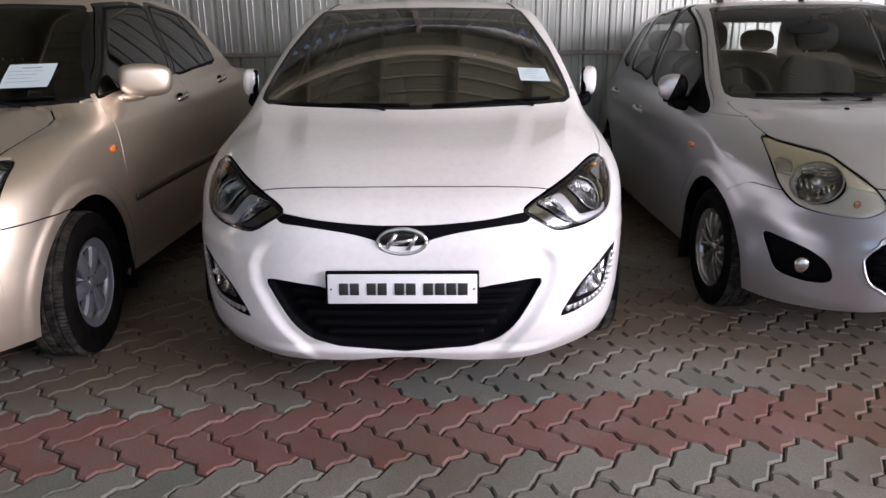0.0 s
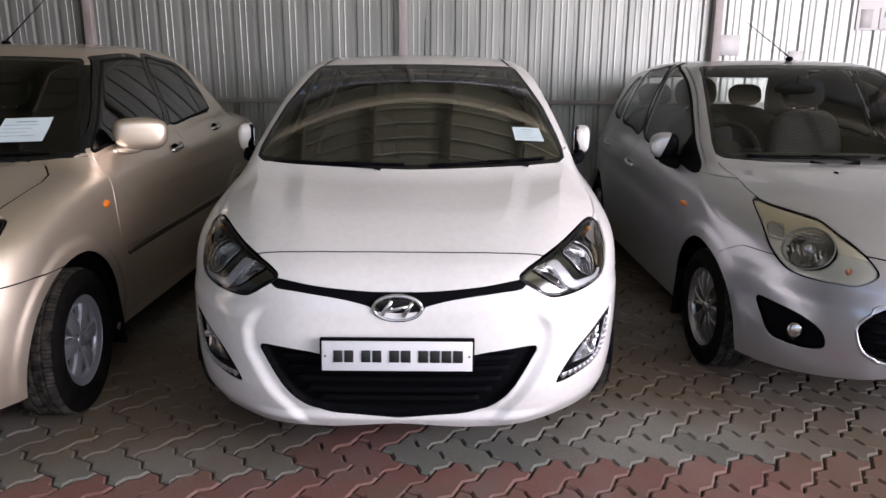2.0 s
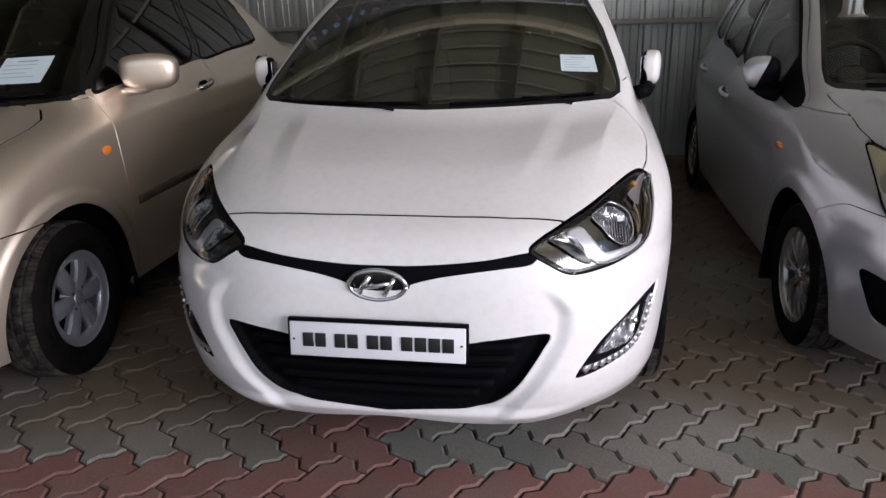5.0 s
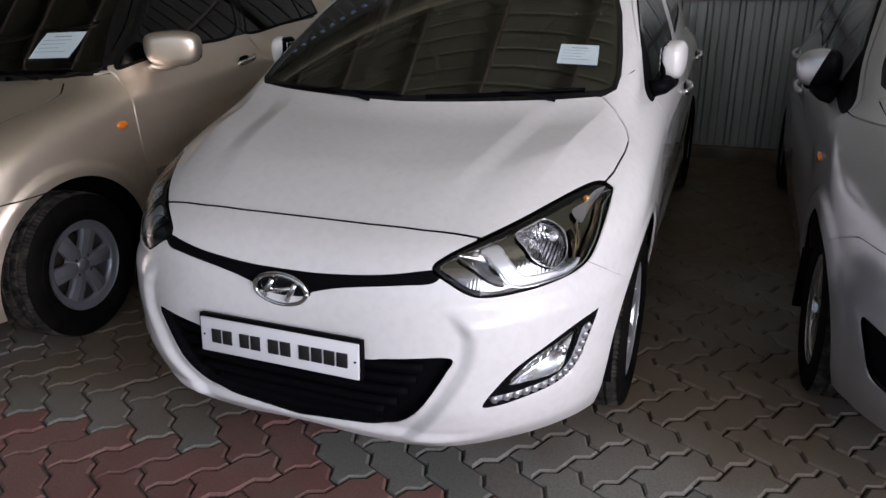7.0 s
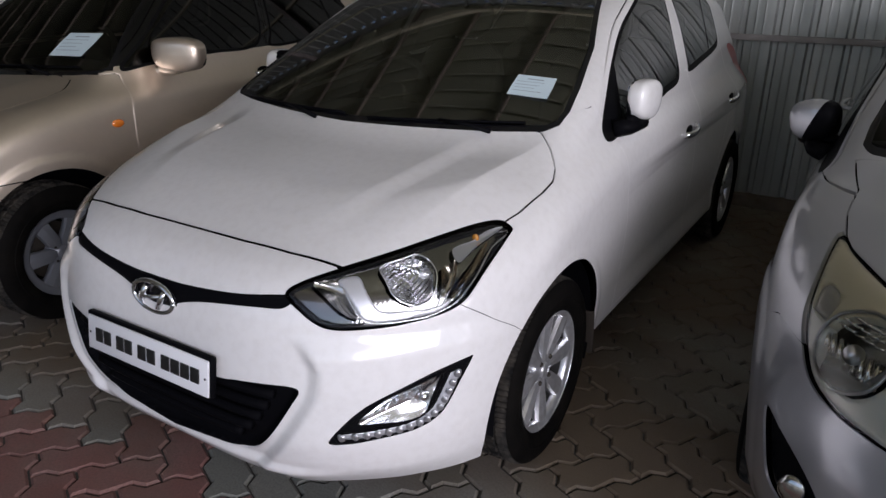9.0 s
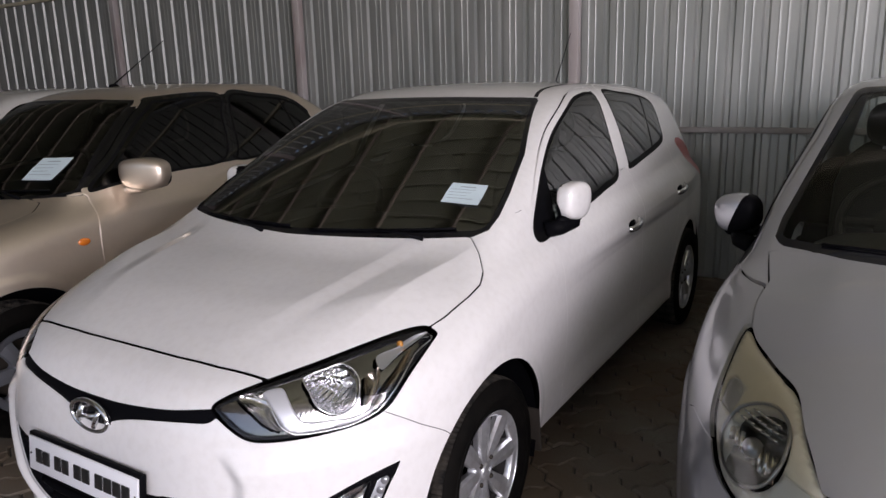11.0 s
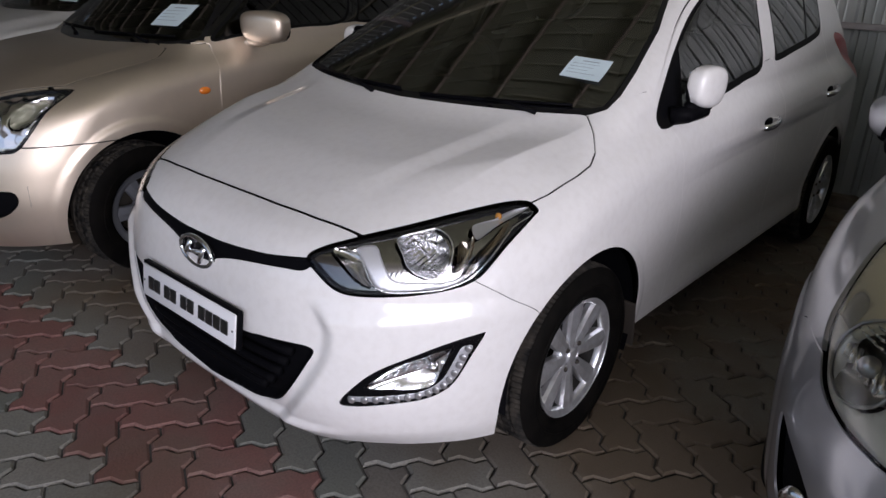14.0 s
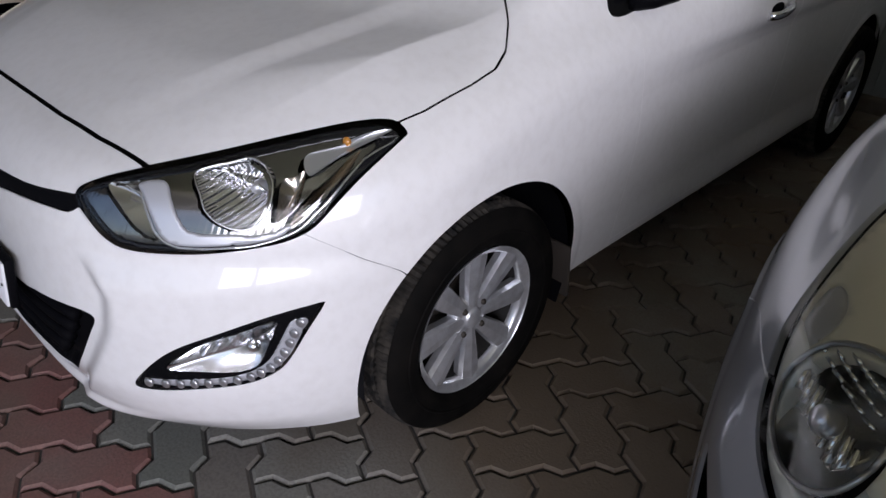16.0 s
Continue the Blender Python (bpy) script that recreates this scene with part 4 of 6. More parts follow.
        edge = [(.746, .797), (.757, .770), (.760, .728), (.752, .692), (.738, .664), (.705, .646), (.675, .642), (.640, .640), (.606, .643), (.580, .660), (.556, .692), (.530, .719), (.510, .735)]
        part("lamp_trim", tube_bm([(s * a, place_on(f, a, b) + 0.006, b) for a, b in smooth_loop(edge, 4)[:48]], 0.0022, 6), CHROME, head)
        # fog lamp with its row of small lights
        fog = k.mesh("fog_lamp", fog_skin, LENS, car, s, lip=0, label="clear fog lamp with a row of small lights in a black frame")
        fog_bowl = [(.603, .389), (.629, .423), (.658, .451), (.695, .470), (.723, .486), (.744, .494), (.741, .463), (.734, .433), (.726, .401), (.714, .386), (.688, .381), (.647, .384)]
        _, frame_faces = k.cut(fog_skin, front(fog_bowl, 0.6))
        part("fog_reflector", dish_bm(f, fog_bowl, s, 0.03, 0.006), REFLECTOR, fog)
        lights = ((.573, .351), (.599, .352), (.620, .353), (.640, .354), (.659, .356), (.677, .358), (.694, .361), (.710, .367), (.722, .375), (.733, .386), (.742, .401), (.749, .419), (.755, .441), (.760, .463), (.766, .486))

        def strip_area(x, y, z):
            d = np.full(x.shape, 1.0)
            for (a, b), (c, e) in zip(lights, lights[1:]):
                t = np.clip(((np.abs(x) - a) * (c - a) + (z - b) * (e - b)) / ((c - a) ** 2 + (e - b) ** 2), 0, 1)
                d = np.minimum(d, np.hypot(np.abs(x) - a - t * (c - a), z - b - t * (e - b)))
            return d - 0.0092
        strip_faces, frame_faces = k.cut(frame_faces, strip_area)
        k.mesh("light_strip", strip_faces, BRIGHTTRIM, fog, s, lip=0.004, sink=lambda q: np.full(len(q), 0.007))
        k.mesh("fog_frame", frame_faces, BLACK, fog, s, lip=0.02, sink=lambda q: np.full(len(q), 0.004))
        flutes = []
        for i in range(6):
            a, b = 0.622 + 0.017 * i, 0.400 + 0.010 * i
            flutes.append(tube_bm([(s * (a - 0.012), place_on(f, a - 0.012, b) + 0.022, b), (s * (a + 0.006), place_on(f, a + 0.006, b + 0.028) + 0.022, b + 0.028 + 0.004 * i)], 0.005, 6))
        part("fog_flutes", join_bm(*flutes), CHROME, fog)
        part("fog_bulb", dome_bm((s * 0.712, place_on(f, 0.712, 0.440) + 0.014, 0.440), 0.014, (0, -1, 0), 1.0), CHROME, fog)
        for a, b in lights:
            part("small_light", dome_bm((s * a, place_on(f, a, b) + 0.001, b), 0.0098, (s * 0.55, -1, 0), 0.32, 12), SATIN, fog)
    # grille: dark well with slats, upper band, badge, number plate
    well = k.mesh("lower_grille", mouth_skin, BLACK, car, lip=0.01, sink=lambda q: 0.004 + 0.026 * step(0.0, 0.012, -mouth(q[:, 0], q[:, 1], q[:, 2])), label="black lower grille with slats")
    for z, hw in ((0.440, 0.395), (0.402, 0.375), (0.364, 0.350), (0.326, 0.318), (0.290, 0.275)):
        pts = [(x, place_on(f, x, z) + 0.020, z) for x in np.linspace(-hw, hw, 25)]
        part("grille_slat", tube_bm(pts, 0.013, 10), SLAT, well)
    k.mesh("upper_grille", band_skin, BLACK, car, lip=0.01, sink=lambda q: np.full(len(q), 0.006), label="black upper grille band")
    yb = place_on(f, 0, 0.62)
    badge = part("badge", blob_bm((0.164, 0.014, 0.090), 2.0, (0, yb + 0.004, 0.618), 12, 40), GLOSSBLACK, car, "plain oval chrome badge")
    ring = [(0.080 * math.cos(a), yb - 0.006, 0.618 + 0.043 * math.sin(a)) for a in np.linspace(0, 2 * math.pi, 49)]
    part("badge_ring", tube_bm(ring, 0.0068, 10), CHROME, badge)
    part("badge_mark", join_bm(tube_bm([(-0.050, yb - 0.006, 0.596), (-0.038, yb - 0.010, 0.618), (-0.020, yb - 0.008, 0.646)], 0.0085, 8), tube_bm([(0.018, yb - 0.008, 0.590), (0.036, yb - 0.010, 0.618), (0.048, yb - 0.006, 0.640)], 0.0085, 8), tube_bm([(-0.036, yb - 0.008, 0.612), (0, yb - 0.010, 0.618), (0.036, yb - 0.008, 0.626)], 0.0070, 8)), CHROME, badge)
    frame_ob = part("plate_frame", box_bm((0.511, 0.018, 0.113), (0, 0, 0), 0.004), BLACK, car)
    frame_ob.location, frame_ob.rotation_euler = (0, 0.004, 0.470), (radians(-7), 0, 0)
    part("number_plate", box_bm((0.497, 0.012, 0.100), (0, -0.008, -0.003), 0.003), PLATE, frame_ob, "white number plate with blank dark bars")
    x = -0.212
    for w in (0.036, 0.036, None, 0.036, 0.036, None, 0.038, 0.038, None, 0.038, 0.038, 0.038, 0.038):
        if w is None:
            x += 0.020
            continue
        bm = box_bm((w - 0.006, 0.004, 0.040), (x + w / 2, -0.0155, -0.003), 0.001)
        part("plate_bar", bm, INK, frame_ob)
        x += w
    for s in (-0.236, 0.238):
        part("plate_bolt", dome_bm((s, -0.0145, -0.003), 0.0035, (0, -1, 0), 0.6, 8), INK, frame_ob)
    # outer fittings
    for s in (1, -1):
        mirror_on(car, (0.842, 1.430, 1.050), s, (0.165, 0.085, 0.138), WHITE, 3, fold=80, foot=(0.775, 1.33, 0.955))
        wheel_at(car, (s * 0.834, 0.788, 0.297), s, 0.297, 0.187, 8, ALLOY, "paddle", "silver eight-spoke alloy wheel")
        wheel_at(car, (s * 0.832, 3.313, 0.297), s, 0.297, 0.187, 8, ALLOY, "paddle", "silver eight-spoke alloy wheel")
        part("mud_flap", box_bm((0.15, 0.012, 0.17), (s * 0.765, 1.150, 0.275), 0.004, 2, (8, 0, 0)), FLAP, car)
    wiper_on(car, f, p, (-0.60, 0.986), (-0.02, 0.990), (-0.12, 0.972))
    wiper_on(car, f, p, (0.08, 0.986), (0.60, 1.005), (0.52, 0.980))
    sheet_on(car, f, p, [(.470, 1.125), (.600, 1.118), (.615, 1.065), (.478, 1.072)], "price_sheet", "pale blue printed sheet taped to the windscreen")
    cabin_in(car, p, f, TRIM, FABRIC, -0.36)
    antenna_on(car, (0, 3.25, 1.425), 0.40, 38, (0, 1, 0))
    underside(car, 3.95, (0.80, 3.315), 0.356, 0.852)
    return car


# ---- the beige saloon ----
def saloon():
    p, f = SEDAN, make_field(SEDAN)
    car = thing("saloon", (*SEDAN_AT, 0), "beige metallic saloon with dark film on its windows", "car", "parked cars")
    k = Skin(f, 0.78, 3.3, 0.8)
    lamp = front([(.42, .70), (.46, .775), (.54, .824), (.60, .845), (.66, .855), (.722, .850), (.745, .80), (.755, .72), (.738, .632), (.695, .617), (.60, .62), (.50, .635)], 0.72)
    screen = lambda x, y, z: np.maximum(np.maximum(loop_distance(np.abs(x), z, [(-.3, .985), (.0, .985), (.26, .988), (.61, .996), (.71, 1.01), (.722, 1.03), (.69, 1.10), (.621, 1.225), (.53, 1.41), (.50, 1.428), (.22, 1.436), (-.3, 1.437)], False), y - 2.0), 0.88 - y)
    fwin = flank([(1.24, 1.018), (1.42, 1.16), (1.60, 1.31), (1.74, 1.40), (1.82, 1.425), (2.22, 1.436), (2.19, 1.33), (2.10, 1.085), (1.75, 1.055), (1.418, 1.028)], 0.4)
    rwin = flank([(2.30, 1.43), (2.55, 1.425), (2.76, 1.40), (2.88, 1.34), (2.965, 1.24), (2.99, 1.14), (2.95, 1.11), (2.55, 1.085), (2.19, 1.066), (2.21, 1.15)], 0.4)
    low = lambda x, y, z: z - 0.205
    a1, a2 = arch(0.80, 0.297, 0.365), arch(3.18, 0.297, 0.355)
    rest = k.all
    for r in (low, a1, a2):
        _, rest = k.cut(rest, r)
    lens, rest = k.panel(rest, lamp, 0.002)
    pane, rest = k.panel(rest, screen, 0.0)
    fw, rest = k.panel(rest, fwin, 0.0)
    rw, rest = k.panel(rest, rwin, 0.0)
    bonnet, rest = k.panel(rest, above([(-.3, .20), (.30, .22), (.45, .28), (.52, .36), (.60, .47), (.672, .565), (.68, .70), (.678, .92), (.66, 1.01), (.61, 1.08), (.50, 1.07), (.26, .955), (-.3, .93)], 0.6, False), 0.0046)
    bumper, rest = k.panel(rest, lambda x, y, z: np.maximum(np.where(y < 0.32, y - 0.32, z - 0.640), y - 0.70), 0.003)
    fogarea = front([(.60, .44), (.70, .462), (.737, .453), (.737, .40), (.68, .345), (.58, .35)], 0.6)
    fog_skin, bumper = k.panel(bumper, fogarea, 0.001)
    mouth_skin, bumper = k.panel(bumper, front([(-.3, .43), (.42, .43), (.48, .38), (.42, .27), (-.3, .26)], 0.4), 0.0)
    grille_skin, bumper = k.panel(bumper, front([(-.3, .70), (.33, .71), (.38, .67), (.30, .60), (-.3, .58)], 0.5), 0.001)
    door_edge = curve((0.1, 1.21), (0.70, 1.215), (0.84, 1.225), (0.92, 1.24), (1.0, 1.235))
    fender, rest = k.panel(rest, lambda x, y, z: np.maximum(np.maximum(y - door_edge(z), z - 1.005), 0.5 - np.abs(x)), 0.0035)
    fdoor, rest = k.panel(rest, door_round([(1.21, .26), (1.215, .70), (1.225, .84), (1.24, .92), (1.235, 1.012), (1.42, 1.06), (2.15, 1.10), (2.24, .97), (2.22, .90), (2.17, .70), (2.17, .26)], fwin, 0.022), 0.002)
    rdoor, rest = k.panel(rest, door_round([(2.17, .26), (2.17, .70), (2.22, .90), (2.24, .97), (2.17, 1.09), (3.02, 1.15), (3.03, .85), (2.90, .62), (2.80, .45), (2.78, .26)], rwin, 0.022), 0.002)
    frame_rear, rdoor = k.cut(rdoor, lambda x, y, z: np.maximum(1.072 + 0.035 * (y - 2.2) - z, y - 2.93))
    frame_dark, fdoor = k.cut(fdoor, lambda x, y, z: 1.040 - z + 0.04 * (y - 1.4))
    band_dark, rest = k.cut(rest, lambda x, y, z: np.maximum(np.maximum(np.maximum(1.016 - z, z - 1.445), np.maximum(y - 2.66, 1.12 - y)), np.maximum(0.44 - np.abs(x), -place_x(f, p)(x, y, z))))
    for piece in k.islands(band_dark):
        k.pair("roof_side_band", piece, FILMBLACK, car, lip=0.004)
    k.pair("rear_door_frame", frame_rear, FILMBLACK, car, lip=0.004)
    k.mesh("body_shell", rest, GOLD, car)
    k.mesh("bonnet", bonnet, GOLD, car, lip=0.004)
    k.mesh("front_bumper", bumper, GOLD, car, lip=0.006)
    k.pair("front_wing", fender, GOLD, car)
    k.pair("door_pillar_film", frame_dark, FILMBLACK, car, lip=0.004)
    for s, ob in zip((1, -1), k.pair("front_door", fdoor, GOLD, car)):
        handle_on(ob, f, 2.074, 0.951, s, CHROME)
    for s, ob in zip((1, -1), k.pair("rear_door", rdoor, GOLD, car)):
        handle_on(ob, f, 2.893, 1.005, s, CHROME)
    border = lambda r, w: (lambda x, y, z: -r(x, y, z) - w)
    seal, pane = k.cut(pane, border(screen, 0.012))
    k.mesh("windscreen", pane, TINT, car, lip=0.004)
    k.mesh("windscreen_seal", seal, GLOSSBLACK, car, lip=0.01)
    for name, faces, region in (("front_window", fw, fwin), ("rear_window", rw, rwin)):
        seal, glassy = k.cut(faces, border(region, 0.014))
        k.pair(name + "_seal", seal, SEALRUBBER, car, lip=0.01)
        if name == "rear_window":
            bar, glassy = k.cut(glassy, lambda x, y, z: np.abs(y - 2.74 + 0.25 * (z - 1.25)) - 0.010)
            k.pair("window_bar", bar, SEALRUBBER, car, lip=0.006)
        k.pair(name, glassy, DARKTINT, car, lip=0.003)
    u = Skin(f, 0.78, 3.3, 0.35)
    inner = u.all
    for r in (low, a1, a2, lamp, screen, fwin, rwin, fogarea):
        _, inner = u.cut(inner, r, -0.012)
    u.mesh("inner_shell", inner, SHELL, car, lip=0, sink=lambda q: np.full(len(q), 0.022))
    for s in (1, -1):
        head = k.mesh("headlamp", lens, LENS, car, s, lip=0, label="clear headlamp with chrome reflectors")
        bowl = lens
        for name, pts, deep in (("main_reflector", [(.52, .70), (.55, .76), (.60, .775), (.645, .75), (.655, .70), (.63, .655), (.57, .65)], .06), ("turn_reflector", [(.665, .80), (.70, .825), (.735, .80), (.735, .73), (.70, .71), (.672, .75)], .03)):
            _, bowl = k.cut(bowl, front(pts, 0.72))
            part(name, dish_bm(f, pts, s, deep), FACETED, head)
        rim_black, bowl = k.cut(bowl, lambda x, y, z: -lamp(x, y, z) - 0.009)
        k.mesh("lamp_rim", rim_black, GLOSSBLACK, head, s, lip=0.01, sink=lambda q: np.full(len(q), 0.006))
        k.mesh("lamp_housing", bowl, FACETED, head, s, lip=0.02, sink=lambda q: np.full(len(q), 0.012))
        part("lamp_bulb", dome_bm((s * 0.59, place_on(f, 0.59, 0.715) + 0.04, 0.715), 0.016, (0, -1, 0), 1.2), SATIN, head)
        k.mesh("fog_lamp_cover", fog_skin, BLACK, car, s, lip=0.02, sink=lambda q: np.full(len(q), 0.012))
        x = place_side(f, 1.136, 0.802)
        part("side_indicator", blob_bm((0.022, 0.062, 0.036), 2.0, (s * x, 1.136, 0.802), 10, 20), AMBER, car, "orange oval side indicator")
        mir = mirror_on(car, (0.866, 1.475, 1.080), s, (0.245, 0.14, 0.155), GOLD, 2, GOLD, GOLD, fold=20, power=4.4)
        pts = [(s * (place_side(f, y, z) + 0.006), y, z) for y, z in zip(np.linspace(1.27, 2.76, 13), np.linspace(0.555, 0.570, 13))]
        bm = tube_bm(pts, 0.020, 8)
        bmesh.ops.scale(bm, vec=(0.5, 1, 1), verts=bm.verts, space=Matrix.Translation((-s * 0.845, 0, 0)))
        part("door_moulding", bm, DARKBEIGE, car, "dark rubbing strip along the doors")
        for y in (0.793, 3.18):
            wheel_at(car, (s * 0.842, y, 0.297), s, 0.300, 0.180, 6, GREYWHEEL, "cover", "grey six-spoke wheel cover", 5 if y < 1 else 0)
        part("mud_flap", box_bm((0.17, 0.012, 0.24), (s * 0.75, 1.165, 0.25), 0.004, 2, (8, 0, 0)), BLACK, car)
    well = k.mesh("lower_grille", mouth_skin, BLACK, car, lip=0.03, sink=lambda q: np.full(len(q), 0.04))
    k.mesh("upper_grille", grille_skin, BLACK, car, lip=0.02, sink=lambda q: np.full(len(q), 0.02))
    sheet_on(car, f, p, [(.350, 1.160), (.545, 1.165), (.556, 1.070), (.357, 1.065)], "price_sheet", "pale blue printed sheet taped to the windscreen")
    wiper_on(car, f, p, (0.0, 1.01), (0.60, 1.03), (0.50, 0.998))
    wiper_on(car, f, p, (-0.62, 1.01), (-0.06, 1.02), (-0.10, 0.998))
    cabin_in(car, p, f, TRIM, FABRIC, -0.36)
    antenna_on(car, (0.0, 1.95, 1.495), 0.42, 52, (0.25, 1, 0))
    underside(car, 4.12, (0.80, 3.18), 0.365, 0.842)
    return car


# ---- the silver hatchback ----
def compact():
    p, f = COMPACT, make_field(COMPACT)
    car = thing("compact_hatchback", (*COMPACT_AT, 0), "silver compact hatchback with yellowed headlamps", "car", "parked cars")
    k = Skin(f, 0.75, 3.0, 0.9)
    lamp = front([(.672, .850), (.646, .838), (.582, .823), (.530, .810), (.503, .772), (.466, .727), (.442, .687), (.436, .658), (.460, .634), (.505, .610), (.558, .607), (.621, .607), (.668, .621), (.694, .656), (.710, .712), (.702, .786), (.687, .838)], 0.80)
    screen = lambda x, y, z: np.maximum(np.maximum(loop_distance(np.abs(x), z, [(-.3, .962), (.0, .962), (.25, .962), (.50, .962), (.66, .968), (.682, .985), (.675, 1.03), (.612, 1.20), (.560, 1.335), (.532, 1.402), (.507, 1.415), (.30, 1.424), (-.3, 1.427)], False), y - 2.3), 0.9 - y)
    fwin = flank([(1.183, .892), (1.40, 1.035), (1.593, 1.155), (1.78, 1.262), (1.977, 1.350), (2.18, 1.400), (2.36, 1.412), (2.33, 1.20), (2.25, .985), (1.90, .945), (1.585, .920)], 0.4)
    rwin = flank([(2.44, 1.412), (2.75, 1.400), (2.93, 1.378), (2.99, 1.20), (2.96, 1.035), (2.60, 1.005), (2.34, .990), (2.40, 1.20)], 0.4)
    qwin = flank([(3.02, 1.345), (3.18, 1.31), (3.30, 1.20), (3.34, 1.07), (3.05, 1.04), (3.07, 1.20)], 0.35)
    low = lambda x, y, z: z - 0.20 - 0.09 * step(0.75, 0.30, np.abs(x)) * step(0.5, 0.4, y)
    a1, a2 = arch(0.90, 0.285, 0.344), arch(3.31, 0.285, 0.350)
    rest = k.all
    for r in (low, a1, a2):
        _, rest = k.cut(rest, r)
    lens, rest = k.panel(rest, lamp, 0.002)
    pane, rest = k.panel(rest, screen, 0.0)
    fw, rest = k.panel(rest, fwin, 0.0)
    rw, rest = k.panel(rest, rwin, 0.0)
    qw, rest = k.panel(rest, qwin, 0.0)
    hatch = lambda x, y, z: np.maximum(np.maximum(np.abs(x) - 0.60 + 0.25 * (z - 1.05), np.abs(z - 1.19) - 0.17), 3.3 - y)
    rear_pane, rest = k.panel(rest, hatch, 0.0)
    bonnet, rest = k.panel(rest, above([(-.3, .140), (.20, .145), (.379, .169), (.463, .222), (.503, .339), (.530, .448), (.582, .537), (.646, .661), (.664, .722), (.675, .836), (.663, .99), (.690, 1.16), (.50, 1.13), (.25, 1.07), (-.3, 1.06)], 0.6, False), 0.0025)
    seam = curve((-0.2, 0.67), (0.448, 0.664), (0.574, 0.668), (0.65, 0.640), (0.712, 0.605), (0.78, 0.58))
    bumper, rest = k.panel(rest, lambda x, y, z: np.maximum(np.where(y < 0.40, y - 0.40, z - seam(y)), y - 0.70), 0.0018)
    fogarea = front([(.747, .486), (.701, .483), (.642, .462), (.598, .427), (.581, .380), (.592, .348), (.640, .332), (.688, .334), (.713, .348), (.730, .396)], 0.6)
    fog_skin, bumper = k.panel(bumper, fogarea, 0.001)
    mouth = front([(-.3, .580), (.29, .578), (.406, .561), (.476, .518), (.510, .463), (.491, .386), (.451, .356), (.394, .341), (-.3, .328)], 0.4, False)
    mouth_skin, bumper = k.panel(bumper, mouth, 0.0)
    door_edge = curve((0.1, 1.29), (0.60, 1.30), (0.80, 1.27), (0.90, 1.20), (1.0, 1.18))
    fender, rest = k.panel(rest, lambda x, y, z: np.maximum(np.maximum(y - door_edge(z), z - 0.90), 0.5 - np.abs(x)), 0.0018)
    fdoor, rest = k.panel(rest, door_round([(1.29, .26), (1.30, .60), (1.27, .80), (1.20, .90), (2.30, .99), (2.33, .70), (2.33, .26)], fwin, 0.016), 0.002)
    rdoor, rest = k.panel(rest, door_round([(2.33, .26), (2.33, .70), (2.31, 1.00), (3.02, 1.05), (3.03, 1.00), (2.95, .70), (2.86, .50), (2.85, .26)], rwin, 0.024), 0.002)
    pillar, rdoor = k.cut(rdoor, lambda x, y, z: np.maximum(np.maximum(1.00 - z, y - 2.46), 2.30 - y))
    frame_dark, fdoor = k.cut(fdoor, lambda x, y, z: np.maximum(np.maximum(0.995 - z, 2.27 - y), y - 2.5))
    k.mesh("body_shell", rest, SILVER, car)
    k.mesh("bonnet", bonnet, SILVER, car, lip=0.004)
    k.mesh("front_bumper", bumper, SILVER, car, lip=0.006)
    k.pair("front_wing", fender, SILVER, car)
    k.pair("door_pillar", frame_dark, BLACK, car, lip=0.004)
    k.pair("rear_door_pillar", pillar, BLACK, car, lip=0.004)
    for s, ob in zip((1, -1), k.pair("front_door", fdoor, SILVER, car)):
        handle_on(ob, f, 2.255, 0.81, s, SILVER)
    for s, ob in zip((1, -1), k.pair("rear_door", rdoor, SILVER, car)):
        handle_on(ob, f, 3.00, 0.868, s, SILVER, 0.13)
    border = lambda r, w: (lambda x, y, z: -r(x, y, z) - w)
    seal, pane = k.cut(pane, border(screen, 0.018))
    k.mesh("windscreen", pane, CLEAR, car, lip=0.004)
    k.mesh("tailgate_glass", rear_pane, CLEAR, car, lip=0.004)
    k.mesh("windscreen_seal", seal, GLOSSBLACK, car, lip=0.01)
    for name, faces, region in (("front_window", fw, fwin), ("rear_window", rw, rwin), ("quarter_window", qw, qwin)):
        seal, glassy = k.cut(faces, border(region, 0.014))
        k.pair(name + "_seal", seal, SEALRUBBER, car, lip=0.01)
        if name == "front_window":
            sail, glassy = k.cut(glassy, lambda x, y, z: y - 1.50 + 0.3 * (z - 1.0))
            k.pair("mirror_patch", sail, BLACK, car, lip=0.006)
        k.pair(name, glassy, CLEAR, car, lip=0.003)
    u = Skin(f, 0.75, 3.0, 0.35)
    inner = u.all
    for r in (low, a1, a2, lamp, screen, fwin, rwin, qwin, fogarea, hatch, mouth):
        _, inner = u.cut(inner, r, -0.012)
    upper, inner = u.cut(inner, lambda x, y, z: 0.93 + 0.03 * (y - 1.2) - z + 0.5 * step(1.25, 1.0, y))
    u.mesh("cabin_lining", upper, LINING, car, lip=0, sink=lambda q: np.full(len(q), 0.022), label="pale grey cabin lining")
    u.mesh("inner_shell", inner, SHELL, car, lip=0, sink=lambda q: np.full(len(q), 0.022))
    for s in (1, -1):
        head = k.mesh("headlamp", lens, YELLOWLENS, car, s, lip=0, label="large headlamp with a yellowed clear lens")
        bowl = lens
        bowl_line = [(.534, .723), (.566, .668), (.618, .636), (.662, .645), (.673, .694), (.639, .751), (.574, .779), (.532, .767)]
        _, bowl = k.cut(bowl, front(bowl_line, 0.8))
        part("main_reflector", dish_bm(f, bowl_line, s, 0.085, 0.018), DARKCHROME, head)
        lower, bowl = k.cut(bowl, lambda x, y, z: z - 0.715 - 0.12 * (np.abs(x) - 0.55))
